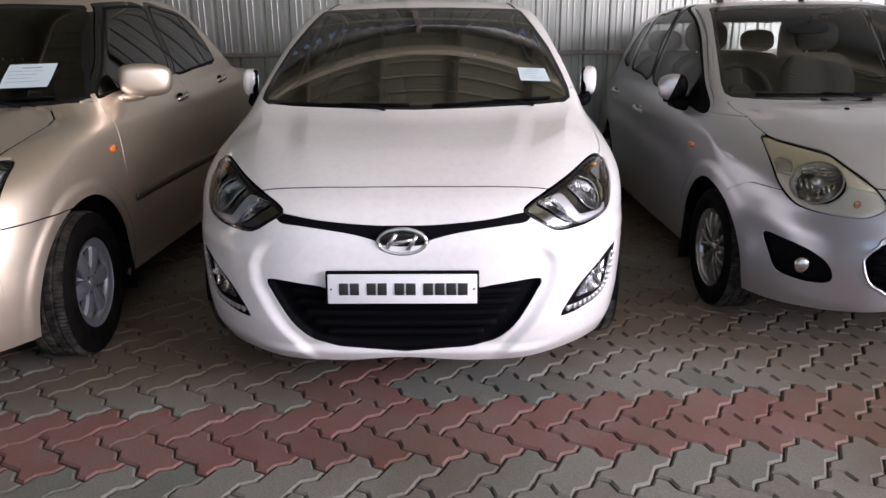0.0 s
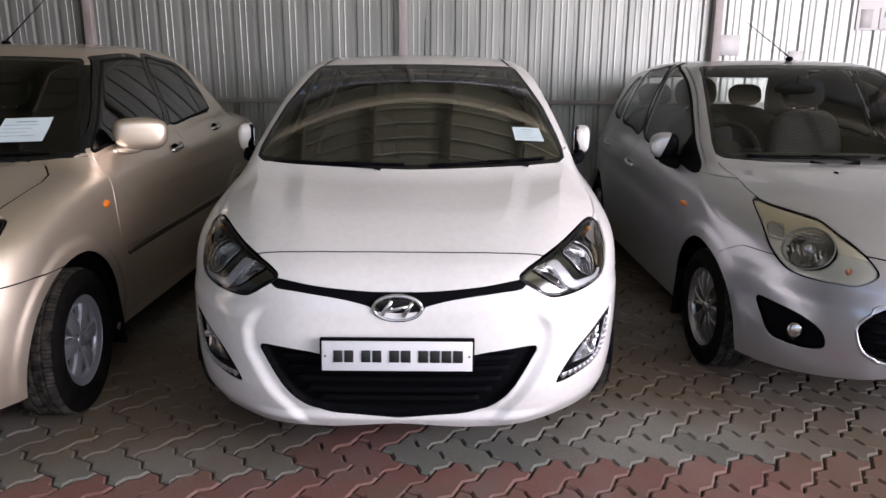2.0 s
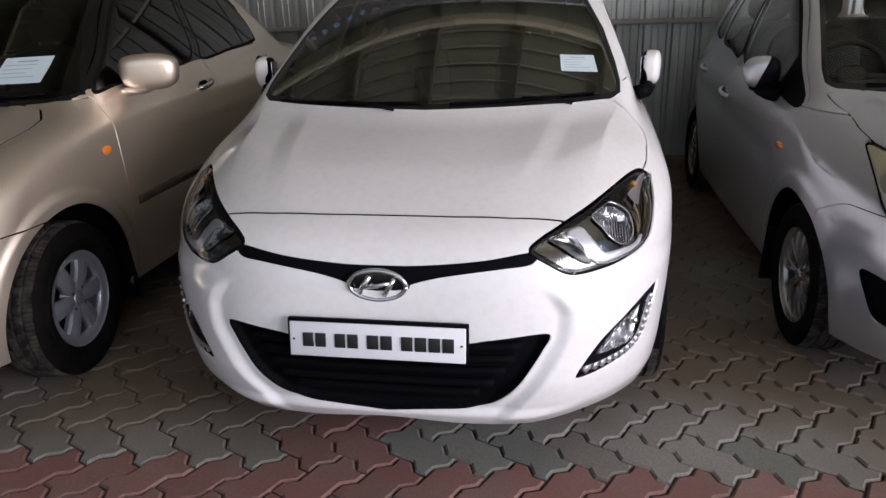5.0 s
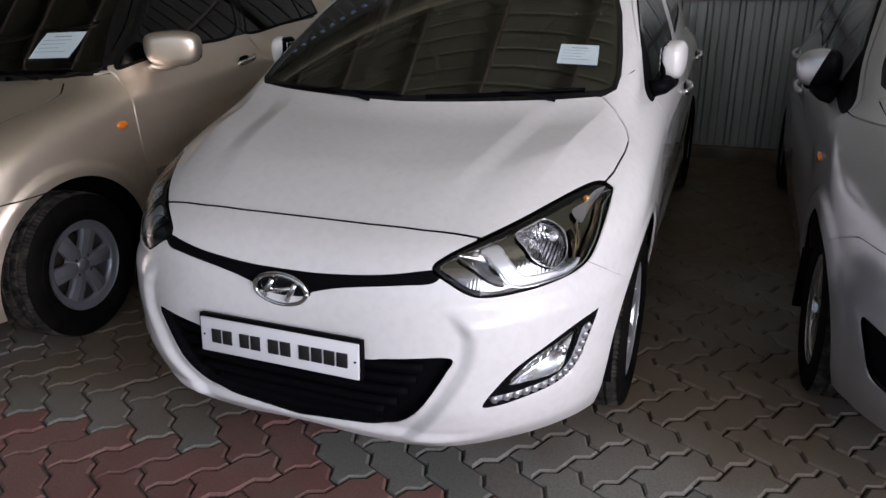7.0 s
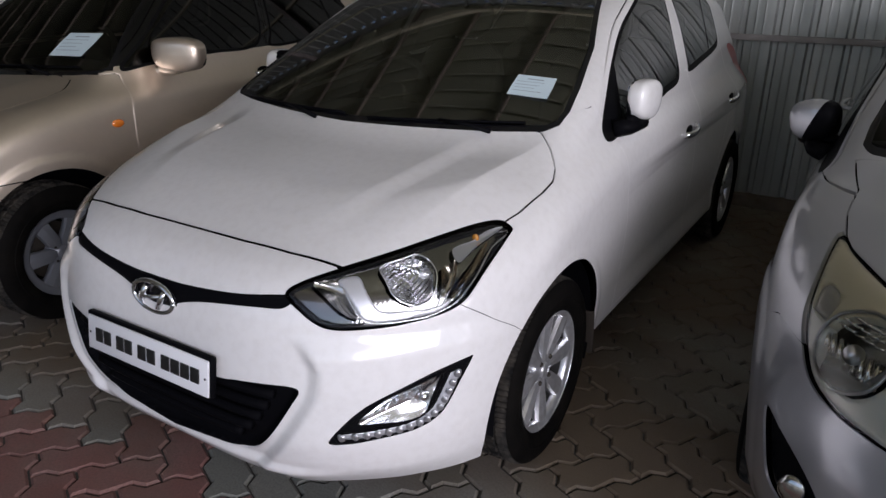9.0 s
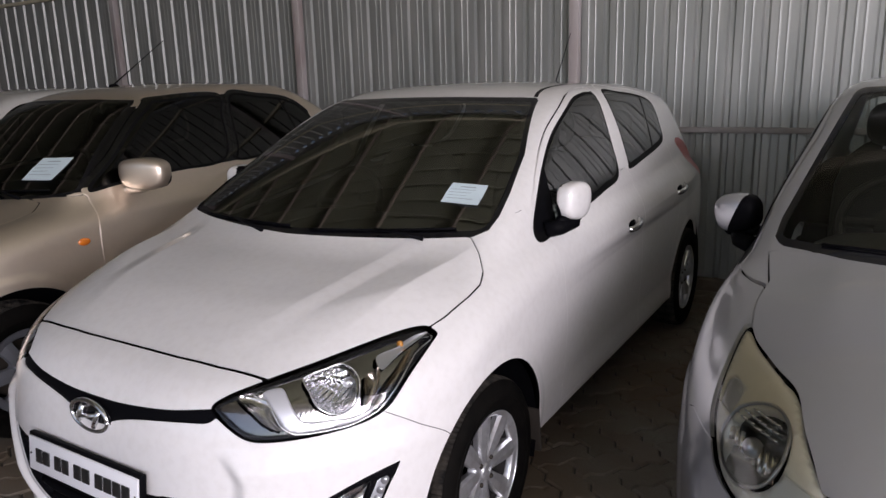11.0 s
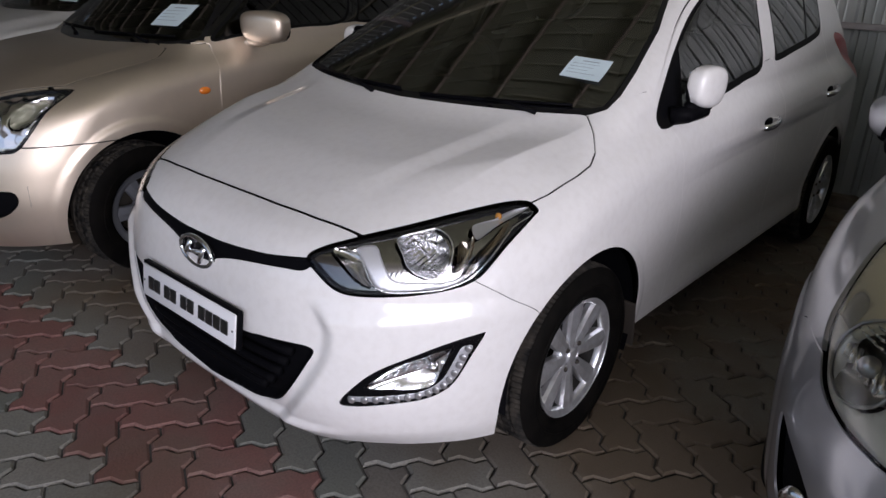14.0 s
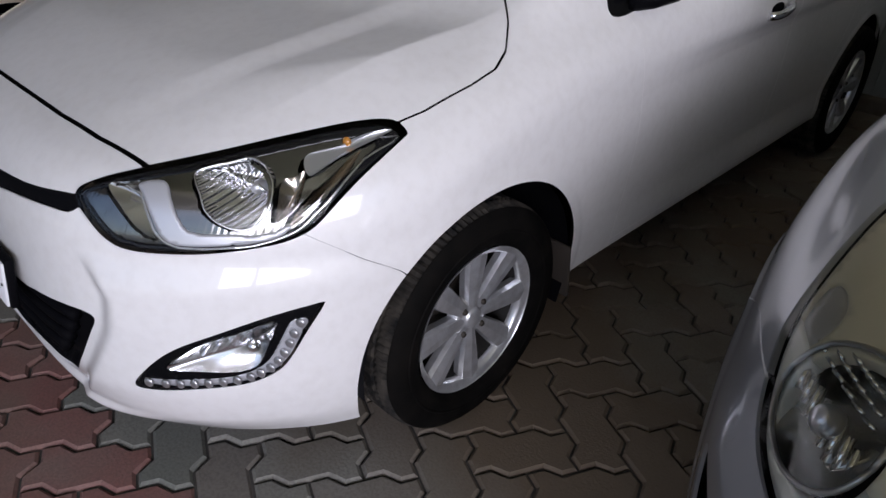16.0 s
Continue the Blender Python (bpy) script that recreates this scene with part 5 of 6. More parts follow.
        side_reg = front([(.696, .768), (.672, .785), (.650, .772), (.676, .722), (.688, .682), (.702, .715)], 0.8)
        piece, bowl = k.cut(bowl, side_reg)
        k.mesh("side_reflector", piece, BRIGHTTRIM, head, s, lip=0.01, sink=lambda q: np.full(len(q), 0.016))
        k.mesh("lamp_housing", bowl, LAMPCREAM, head, s, lip=0.02, sink=lambda q: np.full(len(q), 0.012))
        k.mesh("lamp_floor", lower, LAMPGREY, head, s, lip=0.02, sink=lambda q: np.full(len(q), 0.014))
        part("lamp_bulb", dome_bm((s * 0.598, place_on(f, 0.598, 0.705) + 0.03, 0.705), 0.022, (0, -1, 0), 1.0), SATIN, head)
        flutes = join_bm(*[tube_bm([(s * (0.553 + 0.014 * i), place_on(f, 0.553 + 0.014 * i, 0.69) + 0.035, 0.662 + 0.003 * i), (s * (0.553 + 0.014 * i), place_on(f, 0.553 + 0.014 * i, 0.71) + 0.045, 0.712)], 0.006, 6) for i in range(8)])
        part("reflector_flutes", flutes, CHROME, head)
        prisms = join_bm(*[tube_bm([(s * u, place_on(f, u, v) + 0.030, v), (s * (u + 0.016), place_on(f, u + 0.016, v) + 0.030, v - 0.004)], 0.0032, 5) for v in (0.738, 0.748, 0.758) for u in np.linspace(0.550, 0.640 - 2.2 * (v - 0.738), 6)])
        part("reflector_prisms", prisms, CHROME, head)
        rim = smooth_loop(bowl_line, 4)
        part("reflector_rim", tube_bm([(s * u, place_on(f, u, v) + 0.014, v) for u, v in np.vstack([rim, rim[:1]])], 0.004, 6), SATIN, head)
        part("turn_bulb", dome_bm((s * 0.511, place_on(f, 0.511, 0.653) + 0.016, 0.653), 0.014, (0, -1, 0), 0.7), PINKLENS, head, "pinkish turn signal bulb")
        fog = k.mesh("fog_lamp_surround", fog_skin, BLACK, car, s, lip=0.02, sink=lambda q: np.full(len(q), 0.018))
        yf = place_on(f, 0.649, 0.395)
        part("fog_lamp", dome_bm((s * 0.649, yf + 0.012, 0.395), 0.032, (s * 0.2, -1, 0), 0.5, 20), DARKCHROME, fog)
        part("fog_lens", dome_bm((s * 0.649, yf + 0.004, 0.395), 0.034, (s * 0.2, -1, 0), 0.45, 20), LENS, fog)
        x = place_side(f, 1.198, 0.738)
        part("side_indicator", blob_bm((0.020, 0.085, 0.028), 3.0, (s * x, 1.198, 0.738), 10, 20), AMBER, car, "faded orange side indicator")
        mirror_on(car, (0.842, 1.545, 0.995), s, (0.155, 0.12, 0.138), SILVER, 6, fold=14, foot=(0.775, 1.45, 0.90), cap=-0.02)
        for y in (0.905, 3.31):
            wheel_at(car, (s * 0.795, y, 0.285), s, 0.285, 0.182, 14, DULLALLOY, "double", "silver alloy wheel with paired spokes")
        part("mud_flap", box_bm((0.17, 0.012, 0.26), (s * 0.745, 1.225, 0.26), 0.004, 2, (8, 0, 0)), BLACK, car)
    well = k.mesh("lower_grille", mouth_skin, BLACK, car, lip=0.03, sink=lambda q: np.full(len(q), 0.035), label="black trapezoid grille with slats and a bright edge")
    for z, hw in ((0.538, 0.43), (0.498, 0.47), (0.458, 0.485), (0.418, 0.475), (0.378, 0.445)):
        part("grille_slat", tube_bm([(x, place_on(f, x, z) + 0.016, z) for x in np.linspace(-hw, hw, 25)], 0.010, 8), BLACK, well)
    edge = smooth_loop([(-.406, .561), (0, .580), (.406, .561), (.476, .518), (.510, .463), (.491, .386), (.451, .356), (.394, .341), (0, .329), (-.394, .341), (-.451, .356), (-.491, .386), (-.510, .463), (-.476, .518)], 4)
    edge = np.vstack([edge, edge[:1]])
    part("grille_edge", tube_bm([(a, place_on(f, abs(a), b) - 0.001, b) for a, b in edge], 0.006, 8), SATIN, well)
    part("washer_jet", blob_bm((0.022, 0.03, 0.016), 2.2, (-0.262, 0.862, 0.94), 8, 14), BLACK, car)
    part("washer_jet", blob_bm((0.022, 0.03, 0.016), 2.2, (0.262, 0.862, 0.94), 8, 14), BLACK, car)
    wiper_on(car, f, p, (-0.55, 0.985), (0.02, 0.99), (-0.06, 0.972))
    wiper_on(car, f, p, (0.06, 0.985), (0.58, 1.0), (0.50, 0.976))
    cabin_in(car, p, f, DASHGREY, GREYFABRIC, -0.36)
    antenna_on(car, (0.05, 2.12, 1.453), 0.34, 52, (-0.75, 0.6, 0))
    underside(car, 3.75, (0.90, 3.31), 0.344, 0.795)
    return car


# ---- the far white car ----
def far_car():
    p, f = SEDAN, make_field(SEDAN)
    car = thing("white_car", (-4.28, 0.16, 0), "white car with dark windows beside the saloon", "car", "parked cars")
    k = Skin(f, 0.78, 3.3, 0.5)
    screen = lambda x, y, z: np.maximum(np.maximum(loop_distance(np.abs(x), z, [(-.3, .985), (.61, .996), (.71, 1.01), (.722, 1.03), (.621, 1.225), (.53, 1.41), (.22, 1.436), (-.3, 1.437)], False), y - 2.0), 0.88 - y)
    fwin = flank([(1.30, 1.03), (1.42, 1.13), (1.60, 1.28), (1.82, 1.405), (2.20, 1.425), (2.17, 1.33), (2.10, 1.085), (1.418, 1.028)], 0.4)
    rwin = flank([(2.30, 1.42), (2.76, 1.39), (2.90, 1.32), (2.99, 1.14), (2.95, 1.11), (2.19, 1.076)], 0.4)
    low = lambda x, y, z: z - 0.20
    a1, a2 = arch(0.80, 0.297, 0.365), arch(3.18, 0.297, 0.355)
    rest = k.all
    for r in (low, a1, a2):
        _, rest = k.cut(rest, r)
    pane, rest = k.panel(rest, screen, 0.0)
    fw, rest = k.panel(rest, fwin, 0.0)
    rw, rest = k.panel(rest, rwin, 0.0)
    door, rest = k.panel(rest, flank([(1.21, .26), (1.215, .70), (1.24, .92), (1.235, 1.012), (1.42, 1.17), (1.74, 1.41), (2.25, 1.445), (2.16, 1.10), (2.22, .95), (2.17, .26)], 0.4, False), 0.002)
    k.mesh("body_shell", rest, OFFWHITE, car)
    k.pair("front_door", door, OFFWHITE, car)
    k.mesh("windscreen", pane, TINT, car, lip=0.006)
    k.pair("front_window", fw, DARKTINT, car, lip=0.006)
    k.pair("rear_window", rw, DARKTINT, car, lip=0.006)
    u = Skin(f, 0.78, 3.3, 0.3)
    inner = u.all
    for r in (low, a1, a2, screen, fwin, rwin):
        _, inner = u.cut(inner, r, -0.012)
    u.mesh("inner_shell", inner, SHELL, car, lip=0, sink=lambda q: np.full(len(q), 0.022))
    for s in (1, -1):
        for y in (0.793, 3.18):
            wheel_at(car, (s * 0.842, y, 0.297), s, 0.297, 0.180, 6, GREYWHEEL, "cover", "grey wheel cover")
        mirror_on(car, (0.872, 1.475, 1.078), s, (0.20, 0.13, 0.13), OFFWHITE, 2, OFFWHITE, OFFWHITE)
    sheet_on(car, f, p, [(.38, 1.15), (.58, 1.15), (.60, 1.06), (.39, 1.06)], "price_sheet", "white printed sheet on the windscreen")
    cabin_in(car, p, f, TRIM, FABRIC, -0.36)
    underside(car, 4.12, (0.80, 3.18), 0.365, 0.842)
    return car


hatchback()
saloon()
compact()
far_car()


# ---- the shed: walls, posts, rails, roof ----
STEEL = material("ribbed_sheet_steel", (0.42, 0.43, 0.43), 0.42, 0.50)
to_color(STEEL, mix(STEEL, ramp(STEEL, noise_tex(STEEL, 2.5, 8, (3, 1, 0.35)), [(0.35, (0, 0, 0)), (0.75, (1, 1, 1))]), (0.31, 0.328, 0.312), (0.45, 0.46, 0.442)))
rough_between(STEEL, noise_tex(STEEL, 20, 5, (4, 1, 0.3)), 0.36, 0.52)
ROOFSTEEL = material("dull_roof_sheet", (0.60, 0.61, 0.49), 0.5, 0.2)
to_color(ROOFSTEEL, ramp(ROOFSTEEL, noise_tex(ROOFSTEEL, 1.2, 6), [(0.35, (0.40, 0.41, 0.30)), (0.7, (0.52, 0.53, 0.41))]))
PRIMER = material("faded_oxide_steel", (0.20, 0.17, 0.16), 0.55)
to_color(PRIMER, ramp(PRIMER, noise_tex(PRIMER, 6, 6), [(0.3, (0.22, 0.20, 0.195)), (0.7, (0.32, 0.30, 0.295))]))
GREYSTEEL = material("grey_painted_post", (0.42, 0.36, 0.34), 0.5)
to_color(GREYSTEEL, ramp(GREYSTEEL, noise_tex(GREYSTEEL, 5, 6, (1, 1, 0.3)), [(0.35, (0.34, 0.29, 0.28)), (0.6, (0.47, 0.44, 0.44))]))
PLINTH = material("dusty_concrete_plinth", (0.13, 0.105, 0.085), 0.9)
to_color(PLINTH, ramp(PLINTH, noise_tex(PLINTH, 8, 6), [(0.3, (0.09, 0.072, 0.056)), (0.7, (0.17, 0.14, 0.115))]))
RAFTER = material("pale_brown_rafter_paint", (0.56, 0.48, 0.40), 0.55)
CREAM = material("cream_beam_paint", (0.74, 0.69, 0.52), 0.5)

UNSEENWALL = material("unseen_plain_wall", (0.30, 0.28, 0.25), 0.8)
to_color(UNSEENWALL, ramp(UNSEENWALL, noise_tex(UNSEENWALL, 1.5, 6), [(0.3, (0.46, 0.44, 0.41)), (0.7, (0.58, 0.56, 0.52))]))

PITCH = 0.210


def ribbed_profile(x):
    """Depth of the pressed sheet: wide pans with two fine beads, narrow deep grooves between them."""
    u = (x / PITCH) % 1.0
    g = 0.022 * (step(0.02, 0.08, u) - step(0.20, 0.26, u))
    b = 0.0035 * (np.exp(-((u - 0.50) / 0.018) ** 2) + np.exp(-((u - 0.74) / 0.018) ** 2))
    return g - b


def sheet_wall(name, x0, x1, z0, z1, at, mat):
    """A ribbed steel wall, 1 mm sheet with its back, ribs upright."""
    u = np.array([0, .02, .05, .08, .20, .23, .26, .44, .48, .50, .52, .56, .68, .72, .74, .76, .80, .97])
    xs = np.concatenate([(i + u) * PITCH for i in range(int(x0 / PITCH), int(x1 / PITCH))])
    d = ribbed_profile(xs)
    v, fs, n = [], [], len(xs)
    for z in (z0, z1):
        v += [(x, y, z) for x, y in zip(xs, d)]
    for z in (z0, z1):
        v += [(x, y + 0.004, z) for x, y in zip(xs, d)]
    for i in range(n - 1):
        fs += [(i, i + 1, n + i + 1, n + i), (2 * n + i, 3 * n + i, 3 * n + i + 1, 2 * n + i + 1), (n + i, n + i + 1, 3 * n + i + 1, 3 * n + i)]
    me = bpy.data.meshes.new(name)
    me.from_pydata(v, [], fs)
    me.materials.append(mat)
    ob = new(name, me)
    ob.matrix_world = at
    return tagged(ob, kind="structure")


WALL_Y = 4.15
sheet_wall("wall_north", -16.0, 9.0, 0.0, 4.48, pose(-0.019, WALL_Y, 0), STEEL)
sheet_wall("wall_west", -8.0, 5.0, 0.0, 4.9, pose(-15.8, 0.5, 0, 0, 0, 90), STEEL)
sheet_wall("wall_east", -0.8, 5.0, 0.0, 4.9, pose(8.7, 0.5, 0, 0, 0, 90), STEEL)
# unseen wall, added to keep the yard's light off the west side
sheet_wall("front_west_light_block", -16.0, -2.6, 0.0, 3.3, pose(0, -3.55, 0), STEEL)
# unseen upper front, added above the opening to shut out the high sky
tagged(part("front_upper_sky_block", box_bm((24.6, 0.12, 2.4), (-3.5, -3.62, 4.45)), UNSEENWALL, None), kind="structure")
for x in (-8.155, -5.505, -2.855, -0.205, 2.445, 5.095, 7.745):
    tagged(part("wall_post", box_bm((0.07, 0.07, 4.75), (x, WALL_Y - 0.052, 2.375), 0.004), GREYSTEEL, None), kind="structure")
for z in (1.115, 2.55, 3.9):
    tagged(part("wall_rail", box_bm((24.4, 0.045, 0.036), (-3.5, WALL_Y - 0.030, z), 0.003), PRIMER if z < 2 else CREAM, None), kind="structure")
tagged(part("baseboard", box_bm((24.4, 0.12, 0.10), (-3.5, WALL_Y - 0.01, 0.03), 0.01), PLINTH, None), kind="structure")

# roof: sheets with ribs across the shed on brown rafters, rising to the open front
RISE = 4.0
roof = sheet_wall("ceiling", -8.0, 0.0, 0.0, 24.9, pose(-15.95, 4.35, 4.86, 0, 0, 0) @ pose(0, 0, 0, -RISE) @ pose(0, 0, 0, 0, 90, 0) @ pose(0, 0, 0, 0, 0, 90), ROOFSTEEL)
for i in range(-12, 7):
    bm = box_bm((0.045, 7.8, 0.09), (0, 0, 0))
    bmesh.ops.transform(bm, matrix=pose(-0.8 + 1.22 * i, 0.45, 4.78 + 3.9 * math.tan(radians(RISE)), -RISE), verts=bm.verts)
    tagged(part("rafter_trim", bm, RAFTER, None), kind="structure")
for y, z, m in ((3.78, 4.70, CREAM), (-3.4, 5.16, CREAM)):
    tagged(part("beam_trim", box_bm((24.6, 0.09, 0.09), (-3.5, y, z), 0.006), m, None), kind="structure")
# daylight gaps between the ribs at the head of the back wall
tagged(part("wall_head_trim", join_bm(*[box_bm((0.12, 0.03, 0.12), (-15.73 + PITCH * i, WALL_Y + 0.02, 4.54)) for i in range(116)]), STEEL, None, smooth=False), kind="structure")
tagged(part("wall_head_beam", box_bm((24.6, 0.03, 0.24), (-3.5, WALL_Y + 0.02, 4.72)), STEEL, None), kind="structure")
for x in (-5.505, -0.205, 5.095):
    tagged(part("front_post", box_bm((0.10, 0.10, 5.2), (x, -3.45, 2.6), 0.004), GREYSTEEL, None), kind="structure")


# ---- ground ----
YARD = material("yard_concrete", (0.30, 0.29, 0.27), 0.85)
to_color(YARD, ramp(YARD, noise_tex(YARD, 0.8, 8), [(0.3, (0.25, 0.24, 0.23)), (0.7, (0.38, 0.37, 0.35))]))
JOINT = material("joint_sand", (0.05, 0.047, 0.042), 0.95)
bump(JOINT, noise_tex(JOINT, 200, 3), 0.5, 0.003)


def plane_bm(x0, x1, y0, y1, z):
    bm = bmesh.new()
    bm.faces.new([bm.verts.new(v) for v in ((x0, y0, z), (x1, y0, z), (x1, y1, z), (x0, y1, z))])
    return bm


# unseen wall across the yard, added to cut off the low sky and its reflections
tagged(part("sky_block_south", box_bm((40, 0.25, 2.4), (0, -17.0, 1.16)), UNSEENWALL, None), kind="structure")
tagged(part("ground", plane_bm(-150, 150, -150, 150, -0.045), YARD, None), kind="structure")
floor = tagged(part("floor", box_bm((24.4, 9.4, 0.03), (-3.5, -0.5, -0.0265)), JOINT, None), kind="structure")


def paver_material(name, stops, island):
    """Cast paving block: colour varies from block to block, fine grain, worn pale patches, dirt darkened for shade."""
    m = material(name, stops[0][1], 0.8)
    n, l, b = nodes_of(m)
    src = n.new("ShaderNodeNewGeometry").outputs["Random Per Island"] if island else n.new("ShaderNodeObjectInfo").outputs["Random"]
    tx = n.new("ShaderNodeTexNoise")
    geo = n.new("ShaderNodeNewGeometry")
    l.new(geo.outputs["Position"], tx.inputs["Vector"])
    tx.inputs["Scale"].default_value, tx.inputs["Detail"].default_value = 5.0, 8
    fine = n.new("ShaderNodeTexNoise")
    l.new(geo.outputs["Position"], fine.inputs["Vector"])
    fine.inputs["Scale"].default_value, fine.inputs["Detail"].default_value = 140.0, 3
    c = ramp(m, src, stops)
    c = mix(m, ramp(m, tx.outputs["Fac"], [(0.40, (0, 0, 0)), (0.75, (0.45, 0.45, 0.45))]), c, (0.18, 0.165, 0.14))
    c = mix(m, ramp(m, fine.outputs["Fac"], [(0.35, (0.30, 0.30, 0.30)), (0.6, (0, 0, 0))]), c, (0.05, 0.045, 0.04))
    # brown dust, denser toward the back; its dark tone also paints shade under the cars
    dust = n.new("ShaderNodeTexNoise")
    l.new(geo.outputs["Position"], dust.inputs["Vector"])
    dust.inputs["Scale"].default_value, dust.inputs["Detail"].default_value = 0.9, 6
    xyz, dust_shade_span, both = n.new("ShaderNodeSeparateXYZ"), n.new("ShaderNodeMapRange"), n.new("ShaderNodeMath")
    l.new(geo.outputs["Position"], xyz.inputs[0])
    l.new(xyz.outputs["Y"], dust_shade_span.inputs["Value"])
    dust_shade_span.inputs["From Min"].default_value, dust_shade_span.inputs["From Max"].default_value = -0.6, 0.9
    dust_shade_span.inputs["To Min"].default_value, dust_shade_span.inputs["To Max"].default_value = -0.22, 0.14
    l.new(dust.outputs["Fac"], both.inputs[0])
    l.new(dust_shade_span.outputs["Result"], both.inputs[1])
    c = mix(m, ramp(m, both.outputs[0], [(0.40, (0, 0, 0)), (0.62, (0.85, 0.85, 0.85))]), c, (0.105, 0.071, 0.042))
    to_color(m, c)
    bump(m, fine.outputs["Fac"], 0.5, 0.0025)
    rough_between(m, tx.outputs["Fac"], 0.62, 0.88)
    return m


GREEN = [(0.0, (0.143, 0.151, 0.130)), (0.35, (0.186, 0.187, 0.160)), (0.8, (0.219, 0.212, 0.186)), (1.0, (0.159, 0.143, 0.122))]
REDS = [(0.0, (0.167, 0.073, 0.062)), (0.5, (0.204, 0.092, 0.078)), (1.0, (0.227, 0.112, 0.095))]
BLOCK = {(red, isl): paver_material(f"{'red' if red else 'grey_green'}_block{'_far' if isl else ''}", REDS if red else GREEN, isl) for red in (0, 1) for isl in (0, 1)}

SIDE = 0.1274
ROW = Vector((math.cos(radians(4.1)), math.sin(radians(4.1)), 0))
UP = Vector((-ROW.y, ROW.x, 0))
EU, EV = (ROW + UP) / math.sqrt(2), (UP - ROW) / math.sqrt(2)
ORIGIN = Vector((-0.042, -0.329, 0)) - EU * 2 * SIDE


def block_outline(w, h):
    """Zigzag outline of a block of w by h units, corners first."""
    k = 0.095
    edge_u = [(0, 0), (0.34, k), (0.66, -k)]
    out = []
    for i in range(w):
        out += [(i + a, b) for a, b in edge_u]
    for j in range(h):
        out += [(w - b, j + a) for a, b in edge_u]
    for i in range(w, 0, -1):
        out += [(i, h)] + [(i - 1 + a, h + b) for a, b in edge_u[:0:-1]]
    for j in range(h, 0, -1):
        out += [(0, j)] + [(-b, j - 1 + a) for a, b in edge_u[:0:-1]]
    return out


def block_geometry(w, h):
    """Vertices and faces: chamfered top and sides, in metres about the block's corner."""
    pts = [EU * (u * SIDE) + EV * (v * SIDE) for u, v in block_outline(w, h)]
    mid = EU * (w * SIDE / 2) + EV * (h * SIDE / 2)
    n = len(pts)

    def inset(d):
        out = []
        for i in range(n):
            a, b, c = pts[i - 1], pts[i], pts[(i + 1) % n]
            n1, n2 = (b - a).normalized(), (c - b).normalized()
            nn = (Vector((-n1.y, n1.x, 0)) + Vector((-n2.y, n2.x, 0)))
            nn = nn / max(nn.length_squared / 2, 0.4)
            out.append(b + nn * d)
        return out
    v = []
    for d, z in ((0.0032, -0.030), (0.0032, -0.007), (0.0100, 0.0)):
        v += [(q.x, q.y, z) for q in inset(d)]
    fs = []
    for r in (0, 1):
        fs += [(r * n + i, r * n + (i + 1) % n, (r + 1) * n + (i + 1) % n, (r + 1) * n + i) for i in range(n)]
    fs.append(tuple(range(2 * n, 3 * n)))
    return v, fs


def lay_blocks():
    rnd = random.Random(5)
    geo = {0: block_geometry(2, 1), 1: block_geometry(1, 2)}
    meshes = {}
    for kind, (v, fs) in geo.items():
        for red in (0, 1):
            me = bpy.data.meshes.new("paving_block")
            me.from_pydata(v, [], fs)
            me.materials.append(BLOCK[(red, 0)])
            meshes[(kind, red)] = me
    far = {0: ([], []), 1: ([], [])}
    near = 0
    for j in range(-14, 18):
        for i in range(-42, 43):
            for kind in (0, 1):
                u, v = 2 * j + i + (2 if kind else 0), 2 * j - i
                c = ORIGIN + EU * (u * SIDE) + EV * (v * SIDE)
                mid = c + (EU * 2 + EV if kind == 0 else EU + EV * 2) * (SIDE / 2)
                if not (-6.4 < mid.x < 6.4 and -3.4 < mid.y < WALL_Y - 0.05):
                    continue
                red = int((kind == 1 and j == 0) or (kind == 0 and j == 1) or (abs(mid.x + 0.20 - 0.07 * mid.y) < 0.19 and mid.y > 0.1))
                dz, tx, ty = rnd.uniform(-0.003, 0.001), rnd.uniform(-0.008, 0.008), rnd.uniform(-0.008, 0.008)
                if -1.35 < mid.x < 1.75 and -0.75 < mid.y < 1.55 and near < 300:
                    near += 1
                    ob = new("paving_block", meshes[(kind, red)])
                    ob.location, ob.rotation_euler = (c.x, c.y, dz), (tx, ty, 0)
                    ob.parent = floor
                else:
                    vs, fs = far[red]
                    k = len(vs)
                    vs += [(c.x + q[0], c.y + q[1], q[2] + dz + tx * q[1] - ty * q[0]) for q in geo[kind][0]]
                    fs += [tuple(a + k for a in f) for f in geo[kind][1]]
    for red, (vs, fs) in far.items():
        me = bpy.data.meshes.new("paving_blocks")
        me.from_pydata(vs, [], fs)
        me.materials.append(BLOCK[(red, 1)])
        ob = new("paving_blocks", me)
        ob.parent = floor
        tagged(ob, "red cast paving blocks" if red else "grey-green zigzag paving blocks", kind="stuff")


# ---- things on the wall ----
def notice(x0, x1, z0, z1, y=WALL_Y - 0.008):
    n = tagged(part("wall_notice", box_bm((x1 - x0, 0.002, z1 - z0), ((x0 + x1) / 2, y, (z0 + z1) / 2)), WHITEPAPER, None), "blank white paper pasted on the ribbed wall", "notice")
    return n


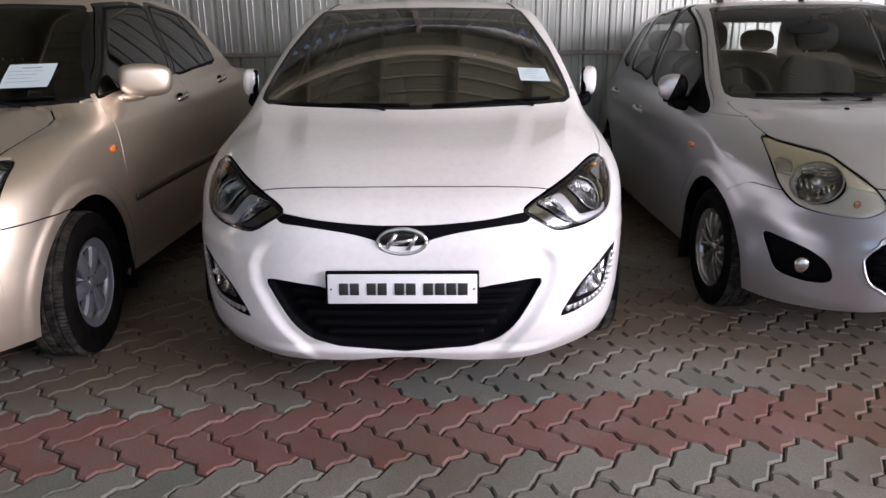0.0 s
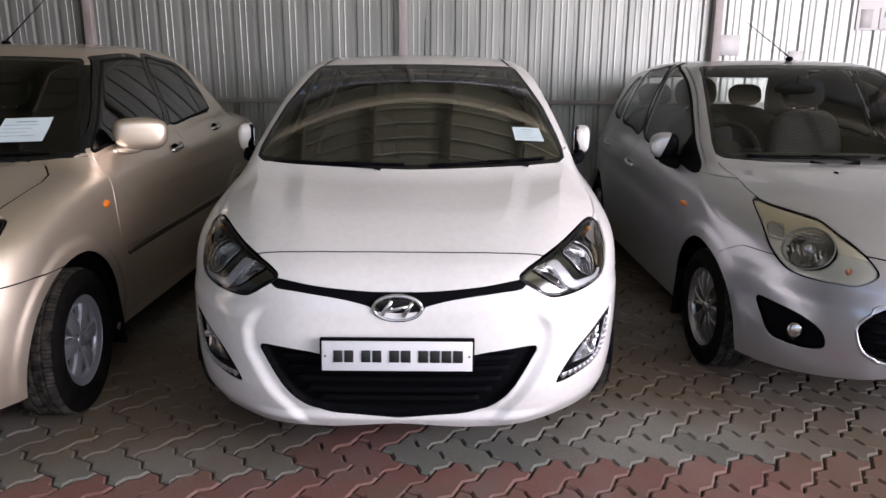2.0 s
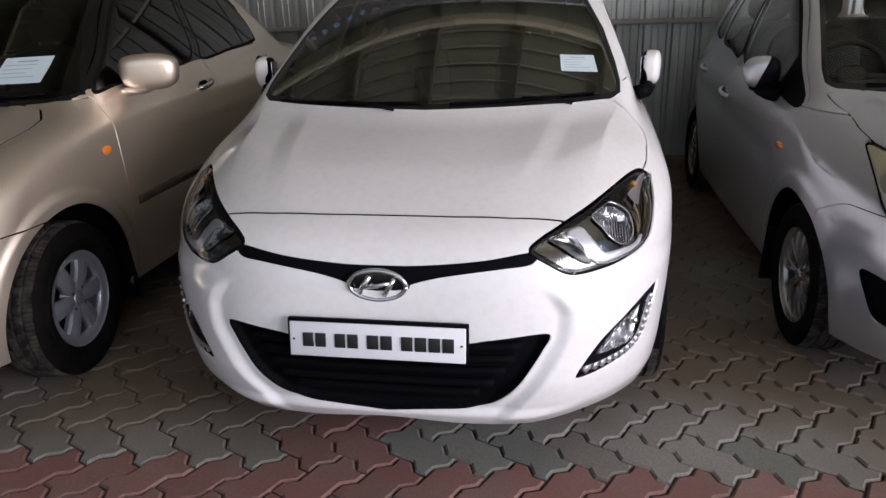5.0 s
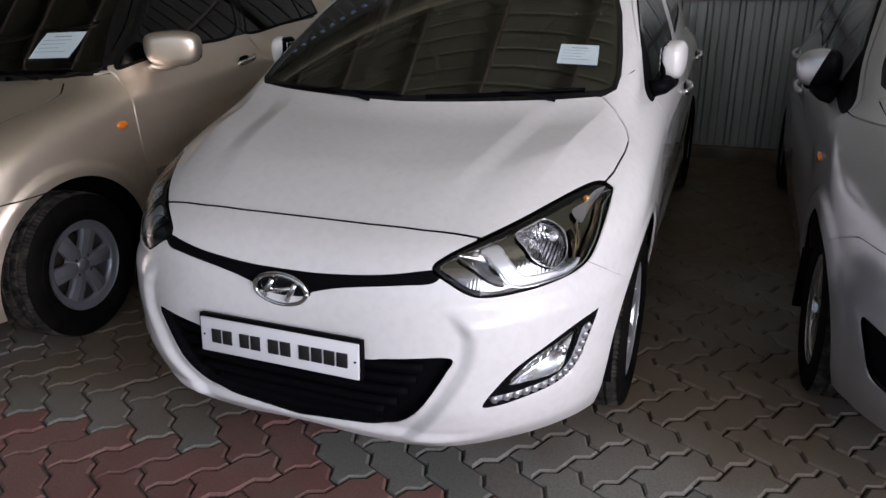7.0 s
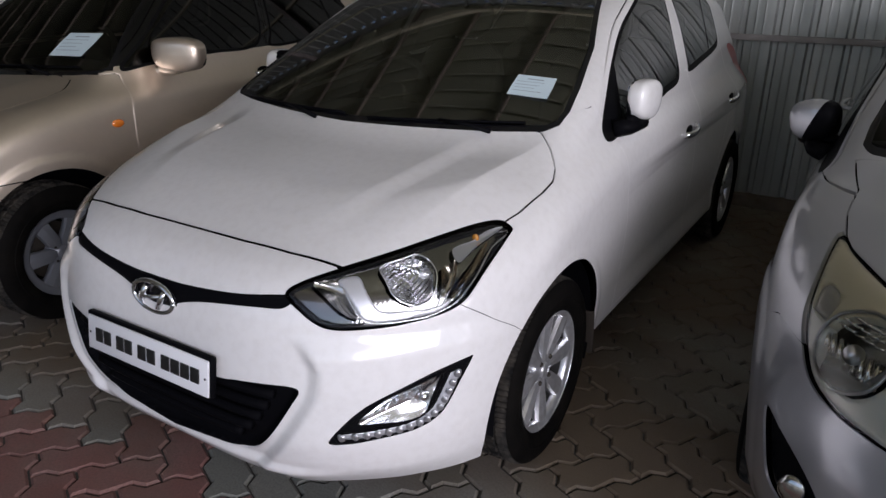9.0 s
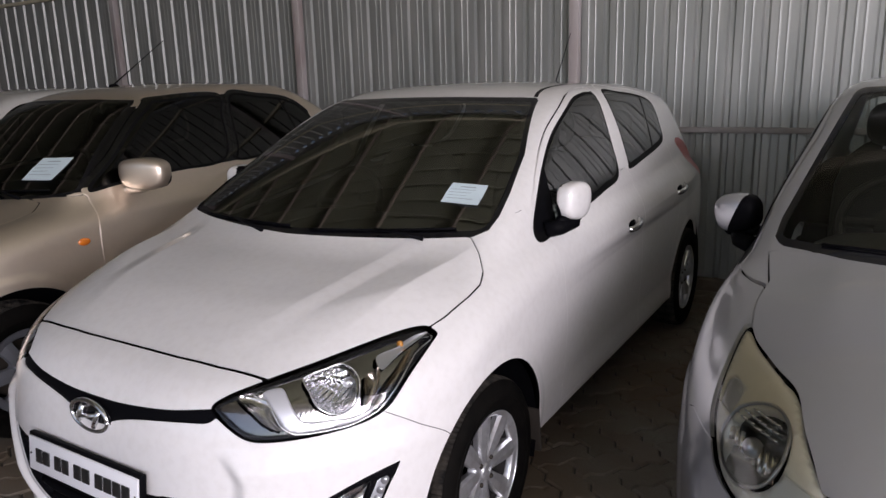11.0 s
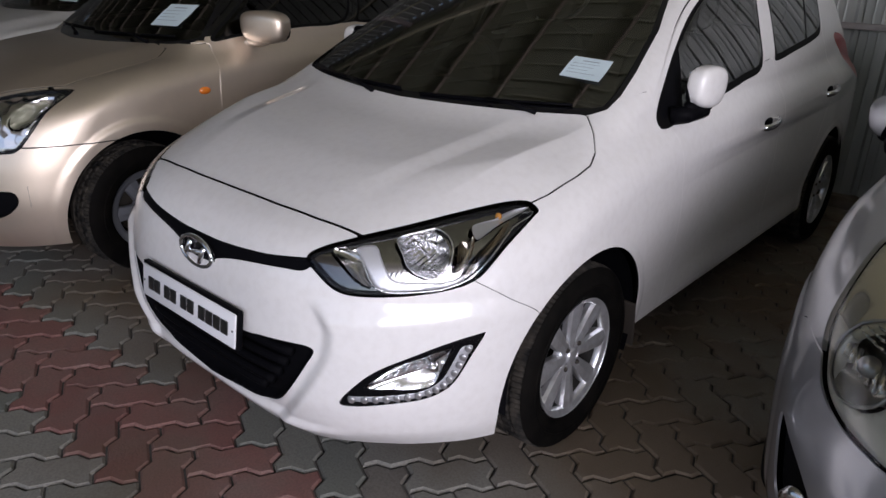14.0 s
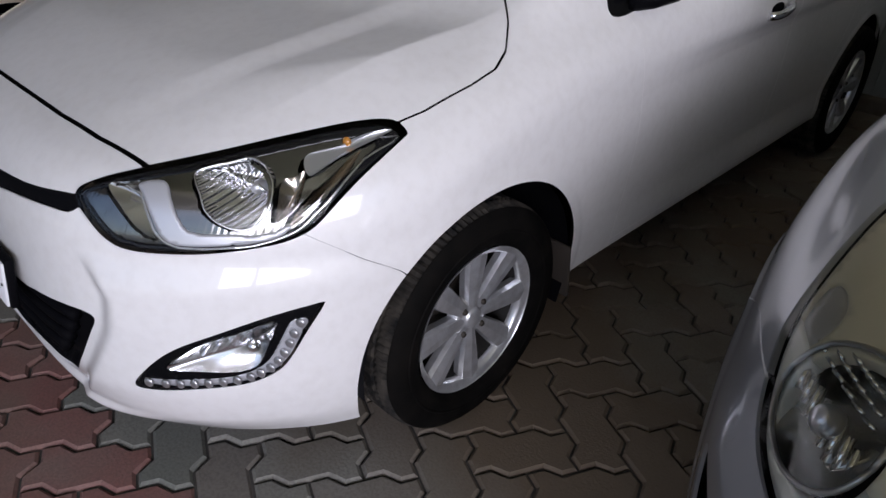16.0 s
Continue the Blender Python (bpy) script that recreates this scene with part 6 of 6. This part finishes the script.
def calendar():
    back = tagged(part("calendar", box_bm((0.42, 0.006, 0.34), (3.85, WALL_Y - 0.012, 1.905), 0.002), WHITEPAPER, None), "white wall calendar with date leaves", "calendar")
    part("calendar_leaf", box_bm((0.20, 0.012, 0.17), (3.93, WALL_Y - 0.022, 1.83), 0.003), WHITEPAPER, back)
    part("calendar_column", box_bm((0.10, 0.003, 0.15), (3.72, WALL_Y - 0.017, 1.83)), material("calendar_grey", (0.62, 0.62, 0.62), 0.8), back)
    teal = material("teal_ink", (0.10, 0.35, 0.38), 0.7)
    for text, x, mat in (("11", 3.885, teal), ("27", 3.965, INK)):
        cu = bpy.data.curves.new("numeral", "FONT")
        cu.body, cu.size, cu.align_x, cu.extrude = text, 0.075, "CENTER", 0.001
        cu.materials.append(mat)
        o = new("date_numeral", cu)
        o.matrix_world = pose(x, WALL_Y - 0.031, 1.835, 90)
        o.parent = back


def extinguisher(x, z):
    red = material("extinguisher_red", (0.45, 0.03, 0.025), 0.3, 0, 0.6)
    y = WALL_Y - 0.13
    prof = [(0.001, 0), (0.06, 0.0), (0.07, 0.012), (0.07, 0.38), (0.055, 0.42), (0.025, 0.445), (0.022, 0.47), (0.001, 0.47)]
    bm = lathe_bm(prof, 32)
    bmesh.ops.transform(bm, matrix=pose(x, y, z, 0, -90, 0), verts=bm.verts)
    e = tagged(part("fire_extinguisher", bm, red, None), "red fire extinguisher hung on the wall", "extinguisher")
    part("valve", box_bm((0.03, 0.10, 0.04), (x, y - 0.01, z + 0.49), 0.006), BLACK, e)
    part("hose", tube_bm([(x + 0.02, y - 0.03, z + 0.48), (x + 0.10, y - 0.05, z + 0.40), (x + 0.10, y - 0.05, z + 0.20), (x + 0.08, y - 0.03, z + 0.12)], 0.010, 8), BLACK, e)
    part("bracket", box_bm((0.05, 0.09, 0.03), (x, WALL_Y - 0.045, z + 0.33), 0.004), GREYSTEEL, e)


def poster(x, z):
    b = tagged(part("poster", box_bm((0.34, 0.012, 0.46), (x, WALL_Y - 0.02, z), 0.003), material("poster_dark_edge", (0.10, 0.10, 0.11), 0.5), None), "framed pale picture board on the wall", "poster")
    part("picture", box_bm((0.30, 0.004, 0.42), (x, WALL_Y - 0.029, z)), material("poster_pale", (0.55, 0.57, 0.60), 0.4), b)
    part("picture_band", box_bm((0.22, 0.003, 0.10), (x + 0.02, WALL_Y - 0.033, z - 0.08)), material("poster_blue", (0.16, 0.24, 0.34), 0.4), b)


notice(2.447, 2.674, 1.52, 1.69)
notice(3.10, 3.22, 1.46, 1.56)
calendar()
extinguisher(3.86, 0.72)
poster(4.22, 0.95)
lay_blocks()
